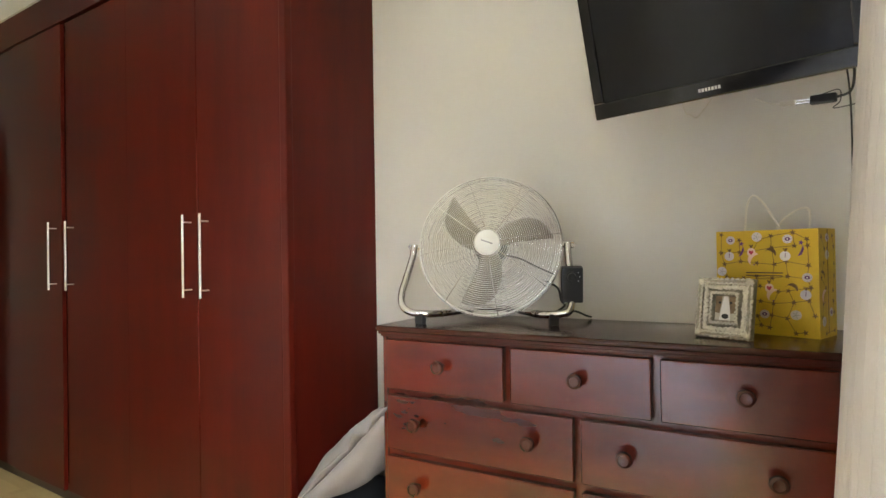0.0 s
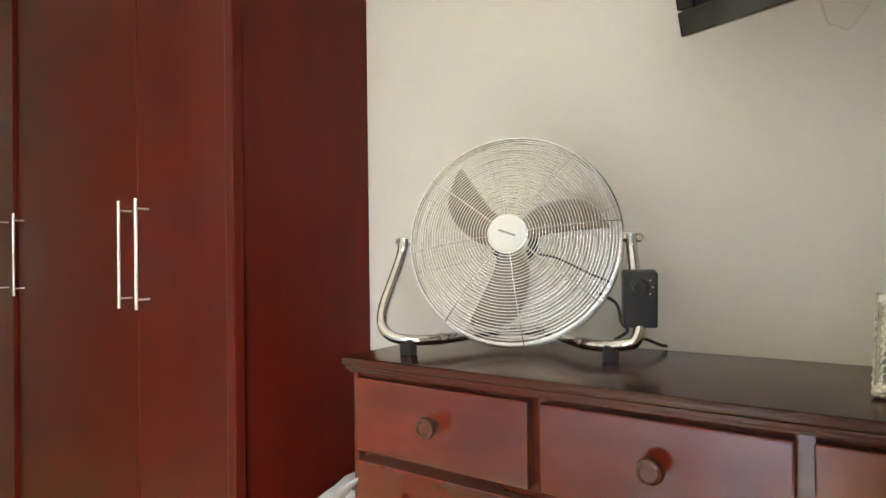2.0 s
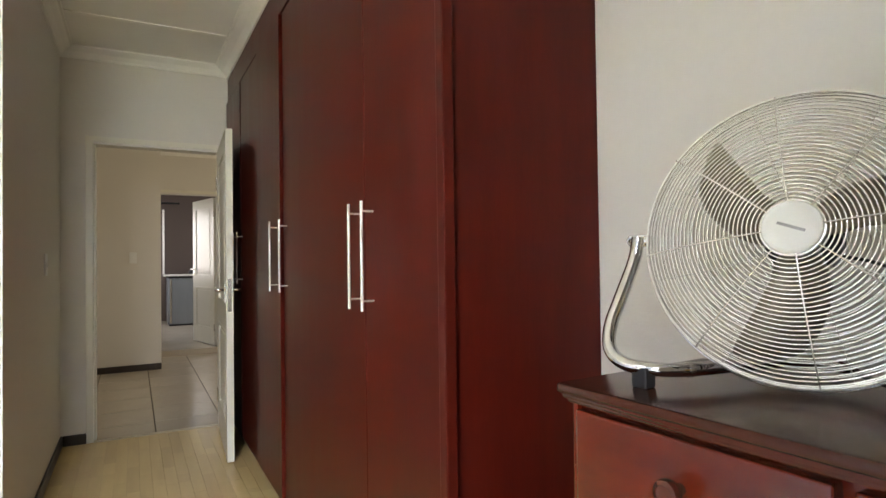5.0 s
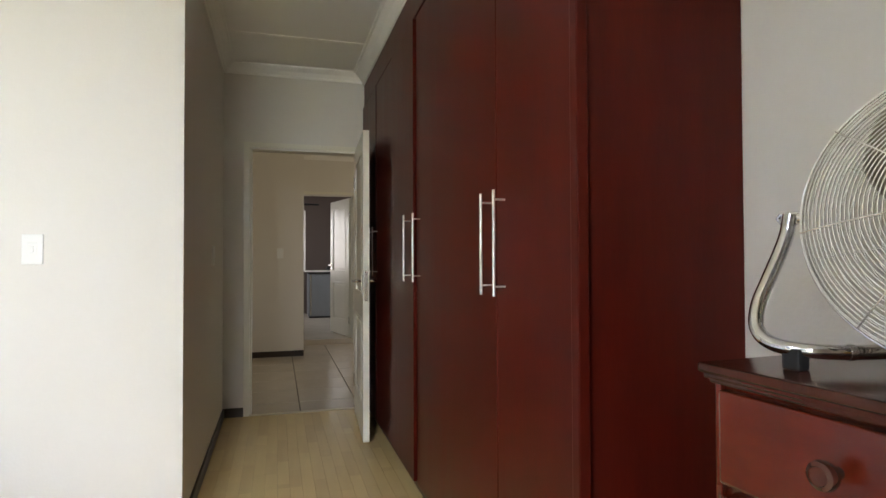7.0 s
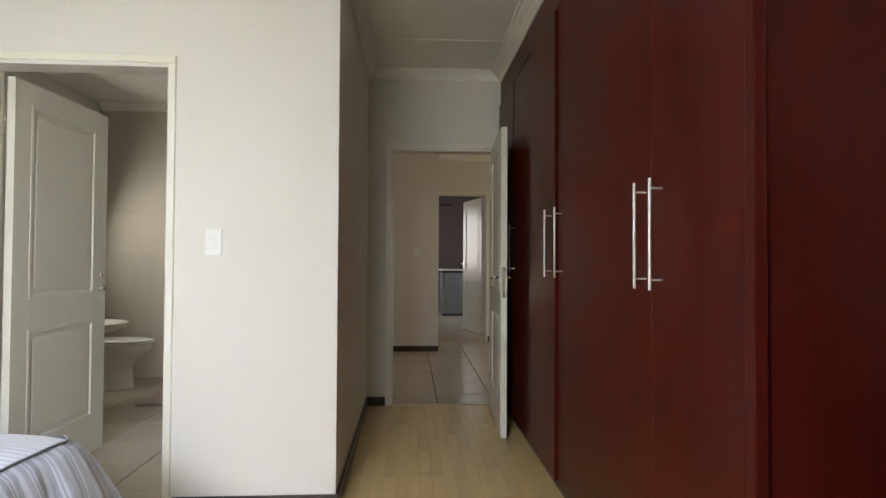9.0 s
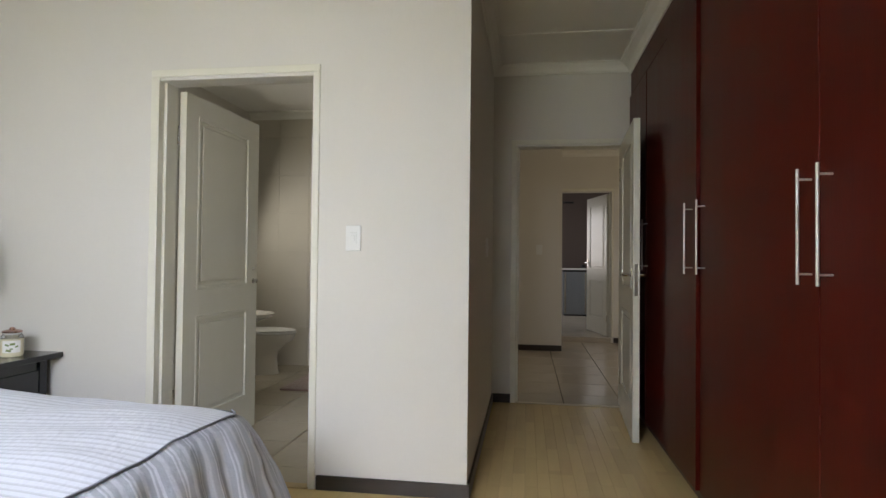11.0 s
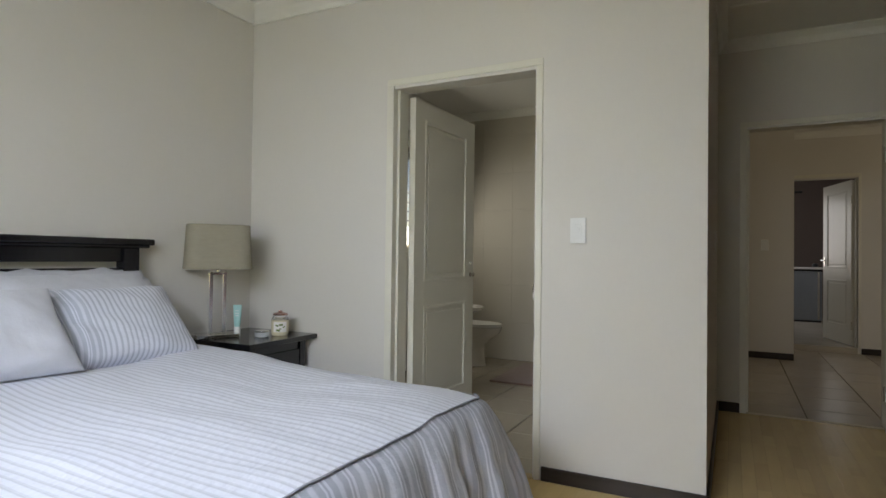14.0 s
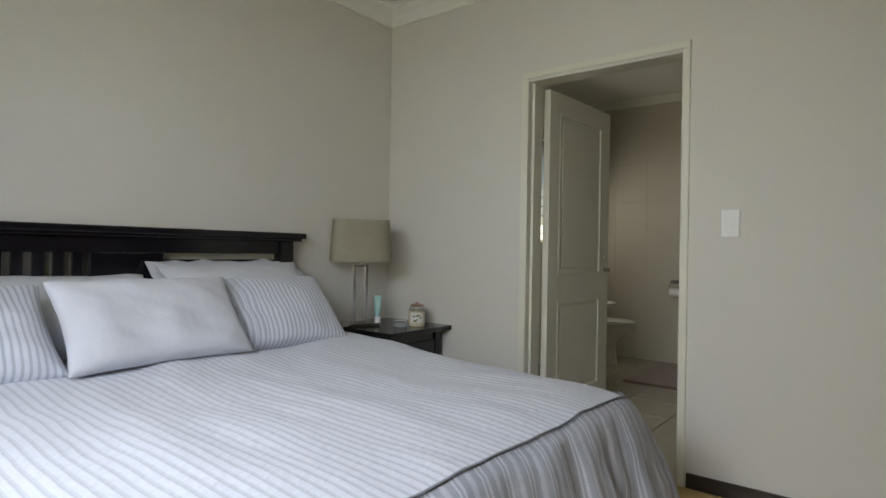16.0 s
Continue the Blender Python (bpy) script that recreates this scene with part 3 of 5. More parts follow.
def bed_frame():
    e = thing("bed", pose(0, 0, 0), "black-stained wooden bed with a slatted headboard", "bed")
    hy = -2.19
    x0, x1 = -1.755, 0.105
    for x in (x0 + 0.043, x1 - 0.043):
        part("headboard_post", bm_box(x - 0.043, x + 0.043, hy - 0.03, hy + 0.03, 0, 1.125, bevel=0.004), BLACK_WOOD, e)
    bm = bmesh.new()
    box(bm, x0 - 0.072, x1 + 0.085, hy - 0.045, hy + 0.055, 1.140, 1.172, bevel=0.010, seg=3)
    box(bm, x0 - 0.05, x1 + 0.05, hy - 0.038, hy + 0.042, 1.125, 1.142, bevel=0.006)
    part("headboard_cap", bm, BLACK_WOOD, e)
    part("top_rail", bm_box(x0 + 0.086, x1 - 0.086, hy - 0.014, hy + 0.016, 1.056, 1.125, bevel=0.003), BLACK_WOOD, e)
    part("lower_rail", bm_box(x0 + 0.07, x1 - 0.07, hy - 0.014, hy + 0.016, 0.50, 0.58, bevel=0.003), BLACK_WOOD, e)
    part("centre_panel", bm_box(-1.04, -0.735, hy - 0.018, hy + 0.016, 0.58, 1.0555, bevel=0.003), BLACK_WOOD, e)
    part("headboard_panel", bm_box(x0 + 0.07, -1.04, hy - 0.010, hy + 0.010, 0.58, 1.026, bevel=0.002), BLACK_WOOD, e)
    x = -0.687
    while x < x1 - 0.09:
        part("slat", bm_box(x - 0.0195, x + 0.0195, hy - 0.009, hy + 0.011, 0.58, 1.056, bevel=0.002), BLACK_WOOD, e)
        x += 0.070
    part("base", bm_box(BX0 + 0.05, BX1 - 0.05, BY0 - 0.03, BY1 - 0.06, 0.05, 0.32, bevel=0.01), BLACK_WOOD, e)
    for x in (BX0 + 0.1, BX1 - 0.1):
        for y in (BY0 + 0.05, BY1 - 0.14):
            part("leg", bm_box(x - 0.03, x + 0.03, y - 0.03, y + 0.03, 0, 0.05), BLACK_WOOD, e)
    return e


bed_frame()
tagged(part("mattress", bm_box(BX0 + 0.03, BX1 - 0.03, BY0 - 0.04, BY1 - 0.04, 0.322, 0.572, bevel=0.05, seg=4), WHITE_COTTON, None, "white mattress under the striped duvet", smooth=True), category="mattress")


def duvet_height(x, y):
    ex = min(x - BX0, BX1 - x) / 0.30
    ey = (BY1 - y) / 0.22
    drop = 0.035 * (1 - min(1, max(0, ex))) ** 2 + 0.020 * (1 - min(1, max(0, ey))) ** 2
    n = noise.noise(Vector((x * 2.2, y * 1.6, 3))) * 0.020 + noise.noise(Vector((x * 6, y * 3.4, 7))) * 0.010 + noise.noise(Vector((x * 13, y * 5, 2))) * 0.004
    head = 0.030 * min(1, max(0, (-0.9 - y) / 0.6)) ** 1.5 * min(1, max(0, ex))
    edge = 0.06 * min(1, max(0, (-0.70 - y) / 0.9)) * max(0, 1 - (x - BX0) / 0.35)
    return BZ + 0.022 + n - drop + head + edge


def duvet():
    e = thing("duvet", pose(0, 0, 0), "white duvet with fine grey stripes and a broad-striped grey drop", "duvet")
    nx, ny = 150, 110
    bm = bmesh.new()

    def wob(x, y):
        return 0.018 * noise.noise(Vector((x * 3.0, y * 2.2, 0))) + 0.005 * noise.noise(Vector((x * 9, y * 7, 4)))

    def fold(x):
        near = max(0, 0.13 - min(x - BX0, BX1 - x)) / 0.13
        return BY1 - 0.13 * (1 - math.sqrt(max(0, 1 - near * near))) + 0.008 * noise.noise(Vector((x * 5, 0, 9)))

    def side(x):
        return min(1, max(0, (x - BX0) / 0.1))

    sheet_mesh(bm, span(BX0 + 0.005, BX1 - 0.005, nx), span(0, 1, ny),
               lambda x, v: Vector((x, BY0 + 0.14 + (fold(x) - BY0 - 0.14) * v, duvet_height(x, BY0 + 0.14 + (BY1 - BY0 - 0.14) * v) + 0.004)),
               lambda x, v: (x + wob(x, v * 2), v))
    part("top_panel", bm, DUVET_TOP, e, smooth=True)

    r = 0.13
    path = []
    for y in span(BY0 + 0.14, BY1 - r, 60):
        path.append((Vector((BX0, y, 0)), Vector((-1, 0, 0)), 0.0))
    for k in range(1, 24):
        a = math.pi - k / 24 * math.pi / 2
        n = Vector((math.cos(a), math.sin(a), 0))
        path.append((Vector((BX0 + r, BY1 - r, 0)) + n * r, n, math.sin(2 * a) ** 2))
    for x in span(BX0 + r, BX1 - r, 90):
        path.append((Vector((x, BY1, 0)), Vector((0, 1, 0)), 0.0))
    for k in range(1, 24):
        a = math.pi / 2 - k / 24 * math.pi / 2
        n = Vector((math.cos(a), math.sin(a), 0))
        path.append((Vector((BX1 - r, BY1 - r, 0)) + n * r, n, math.sin(2 * a) ** 2))
    for y in span(BY1 - r, BY0 + 0.14, 60):
        path.append((Vector((BX1, y, 0)), Vector((1, 0, 0)), 0.0))
    s, acc = [0.0], 0.0
    for a, b in zip(path, path[1:]):
        acc += (b[0] - a[0]).length + 0.45 * 0.006 * b[2] * 10
        s.append(acc)

    def place(i, v):
        p, n, c = path[i]
        si = s[i]
        fl = 0.165 * v ** 0.55 + 0.10 * c * v ** 0.8
        wave = (0.018 * math.sin(si * 58 + 3 * noise.noise(Vector((si * 3, 2, 1)))) + 0.028 * math.sin(si * 21 + 2 * noise.noise(Vector((si * 2, 0, 1)))) + 0.020 * noise.noise(Vector((si * 5, v * 1.2, 5)))) * v ** 0.8
        crush = 0.011 * noise.noise(Vector((si * 14, v * 7, 2)))
        z0 = duvet_height(min(max(p.x, BX0), BX1), min(p.y, BY1))
        q = p + n * (fl + wave + crush * min(1, v * 6))
        lean = 1 - (1 - v) ** 1.15
        return Vector((q.x, q.y, z0 - (z0 - 0.05) * lean))

    bm = bmesh.new()
    idx = list(range(len(path)))
    sheet_mesh(bm, idx, span(0, 1, 34), lambda i, v: place(i, v),
               lambda i, v: (s[i] + 0.004 * noise.noise(Vector((s[i] * 6, v * 3, 0))), v))
    part("drop", bm, DUVET_SIDE, e, "broad grey and white striped drop", smooth=True)
    line = [place(i, 0.0) + Vector((0, 0, 0.006)) for i in idx[70:]]
    part("piping", tube(line, 0.0033, 6), PIPING, e, "dark grey piped edge", smooth=True)
    return e


duvet()


def pillow(name, m, w, h, t, mat, label, flange=0.0, stripe_dir=0, seed=0, panel=None):
    """Lies in x (width), y (height) about its centre, thickness t in z."""
    e = thing(name, m, label, "pillow", "pillows on the bed")
    bm = bmesh.new()
    n = 36

    def shape(u, v, s):
        pu, pv = abs(u), abs(v)
        fill = (max(0, 1 - pu ** 2.6) * max(0, 1 - pv ** 2.6)) ** 0.42
        pinch = 1 - 0.075 * (1 - abs(v) ** 2) * abs(u) ** 3
        pinchv = 1 - 0.10 * (1 - abs(u) ** 2) * abs(v) ** 3
        x, y = u * w / 2 * pinch, v * h / 2 * pinchv
        rim = max(pu, pv) ** 4
        wr = noise.noise(Vector((x * 7 + seed, y * 7, s * 3))) * 0.020 + noise.noise(Vector((x * 15 + seed, y * 15, s * 5))) * 0.012 * rim + noise.noise(Vector((x * 4 + seed, y * 16 + x * 6, s * 2))) * 0.008 + (0.4 - abs(noise.noise(Vector((x * 7 + y * 9 + seed, y * 4, s))))) * 0.012 + noise.noise(Vector((x * 26 + seed, y * 13, s))) * 0.004
        corner = (pu * pv) ** 3
        return Vector((x, y, s * (t / 2 * fill + 0.002) + wr * fill + 0.012 * corner * noise.noise(Vector((u + seed, v, 1)))))

    us = [math.sin(a * math.pi / 2) for a in span(-1, 1, n)]
    for s in (-1, 1):
        sheet_mesh(bm, us, us, lambda u, v: shape(u, v, s), (lambda u, v: (u * w / 2, v)) if not stripe_dir else (lambda u, v: (v * h / 2, u)))
    bmesh.ops.remove_doubles(bm, verts=bm.verts, dist=0.0045)
    part("cover", bm, mat, e, smooth=True)
    if flange:
        bm = bmesh.new()
        pts = [(-1, -1), (1, -1), (1, 1), (-1, 1), (-1, -1)]
        ring = []
        for (a, b), (c, d) in zip(pts, pts[1:]):
            for k in range(12):
                q = k / 12
                ring.append((a + (c - a) * q, b + (d - b) * q))
        inner, outer = [], []
        for u, v in ring:
            p = shape(u * 0.985, v * 0.985, 0)
            inner.append(bm.verts.new(p))
            o = Vector((u * (w / 2 + flange) + 0.006 * noise.noise(Vector((u * 9, v * 9, seed))), v * (h / 2 + flange) + 0.008 * noise.noise(Vector((u * 8, v * 8, seed + 3))), 0.026 * noise.noise(Vector((u * 5 + seed, v * 5, 0)))))
            outer.append(bm.verts.new(o))
        for i in range(len(ring)):
            j = (i + 1) % len(ring)
            bm.faces.new((inner[i], inner[j], outer[j], outer[i]))
        f = part("flange", bm, mat, e, smooth=True)
        mod = f.modifiers.new("thick", "SOLIDIFY")
        mod.thickness = 0.005
    if panel:
        bm = bmesh.new()
        sheet_mesh(bm, [u for u in us if panel[0] <= u <= panel[1]], us, lambda u, v: shape(u, v, 1) + Vector((0, 0, 0.002)), lambda u, v: (u * w / 2 * 1.5, v))
        part("border", bm, DUVET_SIDE, e, "broad striped border", smooth=True)
    return e


def leaning(x, y, z, tilt, yaw=0, roll=0):
    """Stands on its lower edge, leaning back towards the headboard (-y) by tilt degrees from lying flat."""
    return pose(x, y, z, 0, 0, 180 + yaw) @ pose(0, 0, 0, tilt, 0, 0) @ pose(0, 0, 0, 0, 0, roll)


pillow("pillow", leaning(-1.36, -1.975, 0.838, 44, 1), 0.74, 0.44, 0.16, WHITE_COTTON, "white cotton pillow with a flange, at the back of the bed", flange=0.04, seed=2)
pillow("pillow", leaning(-0.52, -1.965, 0.800, 40, -3), 0.72, 0.42, 0.16, WHITE_COTTON, "white cotton pillow with a flange, at the back of the bed", flange=0.04, seed=5)
pillow("pillow", leaning(-1.36, -1.735, 0.795, 47, -1), 0.60, 0.40, 0.17, PILLOW_STRIPE, "grey and white striped pillow with a broad-striped border", seed=8, panel=(-0.93, -0.50))
pillow("pillow", leaning(-0.135, -1.72, 0.800, 44, 2), 0.66, 0.40, 0.17, PILLOW_STRIPE, "grey and white striped pillow beside the plain one", seed=11)
pillow("pillow", leaning(-0.765, -1.635, 0.818, 52, 2), 0.665, 0.365, 0.15, WHITE_COTTON, "plain white cotton pillow with soft creases at the front", seed=14)

# ---------- nightstand and what stands on it ----------
NX0, NX1, NYA, NYB = -2.594, -2.045, -2.240, -1.682


def nightstand():
    e = thing("nightstand", pose(0, 0, 0), "black-stained wooden nightstand beside the bed", "nightstand")
    part("tabletop", bm_box(NX0, NX1, NYA, NYB, 0.600, 0.628, bevel=0.006, seg=3), BLACK_WOOD, e)
    a, b, c, d = NX0 + 0.05, NX1 - 0.05, NYA + 0.03, NYB - 0.05
    for x in (a, b - 0.045):
        for y in (c, d - 0.045):
            part("leg", bm_box(x, x + 0.045, y, y + 0.045, 0, 0.600, bevel=0.003), BLACK_WOOD, e)
    part("body", bm_box(a + 0.01, b - 0.01, c + 0.01, d - 0.012, 0.36, 0.599), BLACK_WOOD, e)
    dr = part("drawer", bm_box(a + 0.05, b - 0.05, d - 0.012, d - 0.002, 0.38, 0.545, bevel=0.003), BLACK_WOOD, e)
    part("knob", turned([(0.006, 0), (0.006, 0.01), (0.014, 0.018), (0.010, 0.026), (0, 0.027)], 16), STEEL, dr, at=pose((a + b) / 2, d - 0.002, 0.46, -90, 0, 0), smooth=True)
    part("shelf", bm_box(a + 0.01, b - 0.01, c + 0.01, d - 0.01, 0.12, 0.14, bevel=0.002), BLACK_WOOD, e)


nightstand()


def rounded_rect(w, d, r, n=6):
    pts = []
    for cx, cy, a0 in ((w / 2 - r, d / 2 - r, 0), (-w / 2 + r, d / 2 - r, 90), (-w / 2 + r, -d / 2 + r, 180), (w / 2 - r, -d / 2 + r, 270)):
        for k in range(n + 1):
            a = radians(a0 + 90 * k / n)
            pts.append((cx + r * math.cos(a), cy + r * math.sin(a)))
    return pts


BRIGHT_CHROME = material("bright_satin_chrome", (0.90, 0.90, 0.88), 0.22, 1.0, vary=0.02, bump=0)


def table_lamp(m):
    e = thing("table_lamp", m, "unlit table lamp with sage grey shade and chrome frame stem", "lamp")
    part("base", bm_box(-0.105, 0.105, -0.06, 0.06, 0.0, 0.024, bevel=0.004), CHROME, e)
    for x in (-0.034, 0.034):
        part("stem_bar", bm_box(x - 0.0095, x + 0.0095, -0.016, 0.016, 0.024, 0.385, bevel=0.0015), BRIGHT_CHROME, e)
    for z in (0.024, 0.367):
        part("stem_bar", bm_box(-0.029, 0.029, -0.016, 0.016, z, z + 0.012, bevel=0.0015), BRIGHT_CHROME, e)
    part("lamp_holder", tube([(0, 0, 0.385), (0, 0, 0.47)], 0.012), CHROME, e, smooth=True)
    bm = bmesh.new()
    rings = []
    for (w, d, z) in ((0.335, 0.235, 0.400), (0.308, 0.21, 0.66), (0.303, 0.205, 0.66), (0.330, 0.230, 0.400)):
        rings.append([bm.verts.new((x, y, z)) for x, y in rounded_rect(w, d, 0.07, 8)])
    k = len(rings[0])
    for a, b in zip(rings, rings[1:] + rings[:1]):
        for i in range(k):
            bm.faces.new((a[i], a[(i + 1) % k], b[(i + 1) % k], b[i]))
    part("shade", bm, SHADE, e, "sage grey linen drum shade", smooth=True)
    for z, w, d in ((0.409, 0.333, 0.233), (0.65, 0.3095, 0.212)):
        part("shade_trim", tube([(x, y, z) for x, y in rounded_rect(w, d, 0.07, 8)], 0.0025, 6, closed=True), SHADE, e, smooth=True)
    part("shade_spider", tube([(-0.14, 0, 0.45), (0.14, 0, 0.45)], 0.002, 6), CHROME, e)
    return e


lamp = table_lamp(pose(-2.165, -2.055, 0.628, 0, 0, -33))
lamp.scale = (1.07, 1.07, 0.965)
tagged(part("lamp_cord", tube(smooth_path([(-2.16, -2.10, 0.634), (-2.10, -2.15, 0.634), (-2.07, -2.05, 0.634), (-2.065, -1.98, 0.634)]), 0.003, 8), CABLE_BLACK, None, "thin black lamp cord lying on the nightstand", smooth=True), category="cord")

TEAL = material("teal_cosmetic_tube", (0.36, 0.62, 0.59), 0.35, vary=0.03, bump=0)
WAX = material("cream_candle_wax", (0.66, 0.60, 0.42), 0.5, vary=0.05, bump=0.02, coat=0.8)
GREEN_PRINT = material("green_print", (0.16, 0.22, 0.07), 0.5, bump=0)


def cream_tube(m):
    e = thing("cosmetic_tube", m, "teal cosmetic tube standing on its white cap", "cosmetic tube")
    part("cap", turned([(0.017, 0), (0.019, 0.002), (0.019, 0.043), (0.017, 0.046), (0, 0.046)], 20), SWITCH_WHITE, e, smooth=True)
    bm = bmesh.new()
    rings = []
    for z, a, b in ((0.046, 0.015, 0.015), (0.06, 0.019, 0.017), (0.10, 0.022, 0.011), (0.145, 0.024, 0.0025), (0.155, 0.025, 0.002)):
        rings.append([bm.verts.new((a * math.cos(2 * math.pi * i / 24), b * math.sin(2 * math.pi * i / 24), z)) for i in range(24)])
    for p, q in zip(rings, rings[1:]):
        for i in range(24):
            bm.faces.new((p[i], p[(i + 1) % 24], q[(i + 1) % 24], q[i]))
    bm.faces.new(list(reversed(rings[0])))
    bm.faces.new(rings[-1])
    part("body", bm, TEAL, e, smooth=True)
    for k, z in enumerate((0.125, 0.112, 0.10)):
        part("print", bm_box(-0.010, 0.010, -0.0135 + k * -0.001, -0.0115 + k * -0.001, z, z + 0.003), PRINT_WHITE, e)


tube_thing = cream_tube(pose(-2.275, -2.012, 0.628, 0, 0, 125) @ Matrix.Diagonal((0.98, 1.0, 1.15, 1)))


CLOUDY = material("cloudy_clear_glass", (0.72, 0.76, 0.77), 0.08, vary=0.1, scale=60, bump=0)
CLOUDY.node_tree.nodes["Principled BSDF"].inputs["Transmission Weight"].default_value = 0.5


def glass_dish(m):
    e = thing("glass_dish", m, "small round clear glass dish with a metal lid", "dish")
    part("bowl", turned([(0.036, 0), (0.041, 0.004), (0.041, 0.028), (0.036, 0.028), (0.036, 0.006), (0, 0.006)], 28), CLOUDY, e, smooth=True)
    part("lid", turned([(0.038, 0.0285), (0.039, 0.031), (0.039, 0.036), (0.036, 0.038), (0, 0.0385)], 28), BRIGHT_CHROME, e, smooth=True)


glass_dish(pose(-2.31, -1.855, 0.628))


def jar_candle(m):
    e = thing("jar_candle", m, "cream jar candle with a printed label and a rosy metal lid", "candle")
    part("jar", turned([(0.0455, 0.0865), (0.040, 0.100), (0.036, 0.104), (0.036, 0.112), (0.034, 0.112), (0.034, 0.103), (0.040, 0.094), (0.0435, 0.0865)], 36), GLASS, e, smooth=True)
    part("wax", turned([(0.038, 0), (0.043, 0.004), (0.046, 0.02), (0.046, 0.086), (0.030, 0.087), (0, 0.087)], 36), WAX, e, smooth=True)
    part("lid", turned([(0.0375, 0.112), (0.039, 0.114), (0.039, 0.120), (0.030, 0.124), (0.012, 0.128), (0.010, 0.136), (0, 0.138)], 32), material("rose_metal", (0.55, 0.34, 0.29), 0.25, 0.95, bump=0), e, smooth=True)
    bm = bmesh.new()
    rows = []
    for z in (0.022, 0.078):
        rows.append([bm.verts.new((0.0467 * math.cos(radians(a)), 0.0467 * math.sin(radians(a)), z)) for a in range(-45, 46, 9)])
    for i in range(len(rows[0]) - 1):
        bm.faces.new((rows[0][i], rows[0][i + 1], rows[1][i + 1], rows[1][i]))
    part("label", bm, PRINT_WHITE, e)
    for a, z, s in ((-20, 0.058, 0.016), (5, 0.062, 0.02), (24, 0.050, 0.013), (0, 0.040, 0.012), (-12, 0.032, 0.02)):
        bm = bm_box(-0.0006, 0.0008, -s / 2, s / 2, -s / 4, s / 4)
        part("label_print", bm, GREEN_PRINT, e, at=pose(0.0473 * math.cos(radians(a)), 0.0473 * math.sin(radians(a)), z, 0, 0, a) @ pose(0, 0, 0, a, 0, 0))


jar_candle(pose(-2.415, -1.815, 0.628, 0, 0, 42) @ Matrix.Diagonal((1.1, 1.1, 1.06, 1)))


# ---------- switches ----------
def switch(m, label="white plastic wall light switch with one rocker"):
    """Face to -y in its own frame."""
    e = thing("light_switch", m, label, "light switch", "light switches")
    part("plate", bm_box(-0.038, 0.038, -0.011, 0.0, -0.062, 0.062, bevel=0.003), SWITCH_WHITE, e)
    part("surround", bm_box(-0.018, 0.018, -0.0125, -0.0105, -0.028, 0.028, bevel=0.001, seg=1), SWITCH_WHITE, e)
    part("rocker", bm_box(-0.008, 0.008, -0.017, -0.0125, -0.013, 0.013, bevel=0.002), SWITCH_WHITE, e)
    return e


first_switch = switch(pose(WX, -0.110, 1.235, 0, 0, 90))
copy_thing(first_switch, pose(-3.765, SEY, 1.22, 0, 0, 180))
copy_thing(first_switch, pose(-7.30, 0.89, 1.28, 0, 0, 90))


# ---------- floor fan ----------
def arc_pts(r, z, n=48):
    return [(r * math.cos(2 * math.pi * i / n), r * math.sin(2 * math.pi * i / n), z) for i in range(n)]


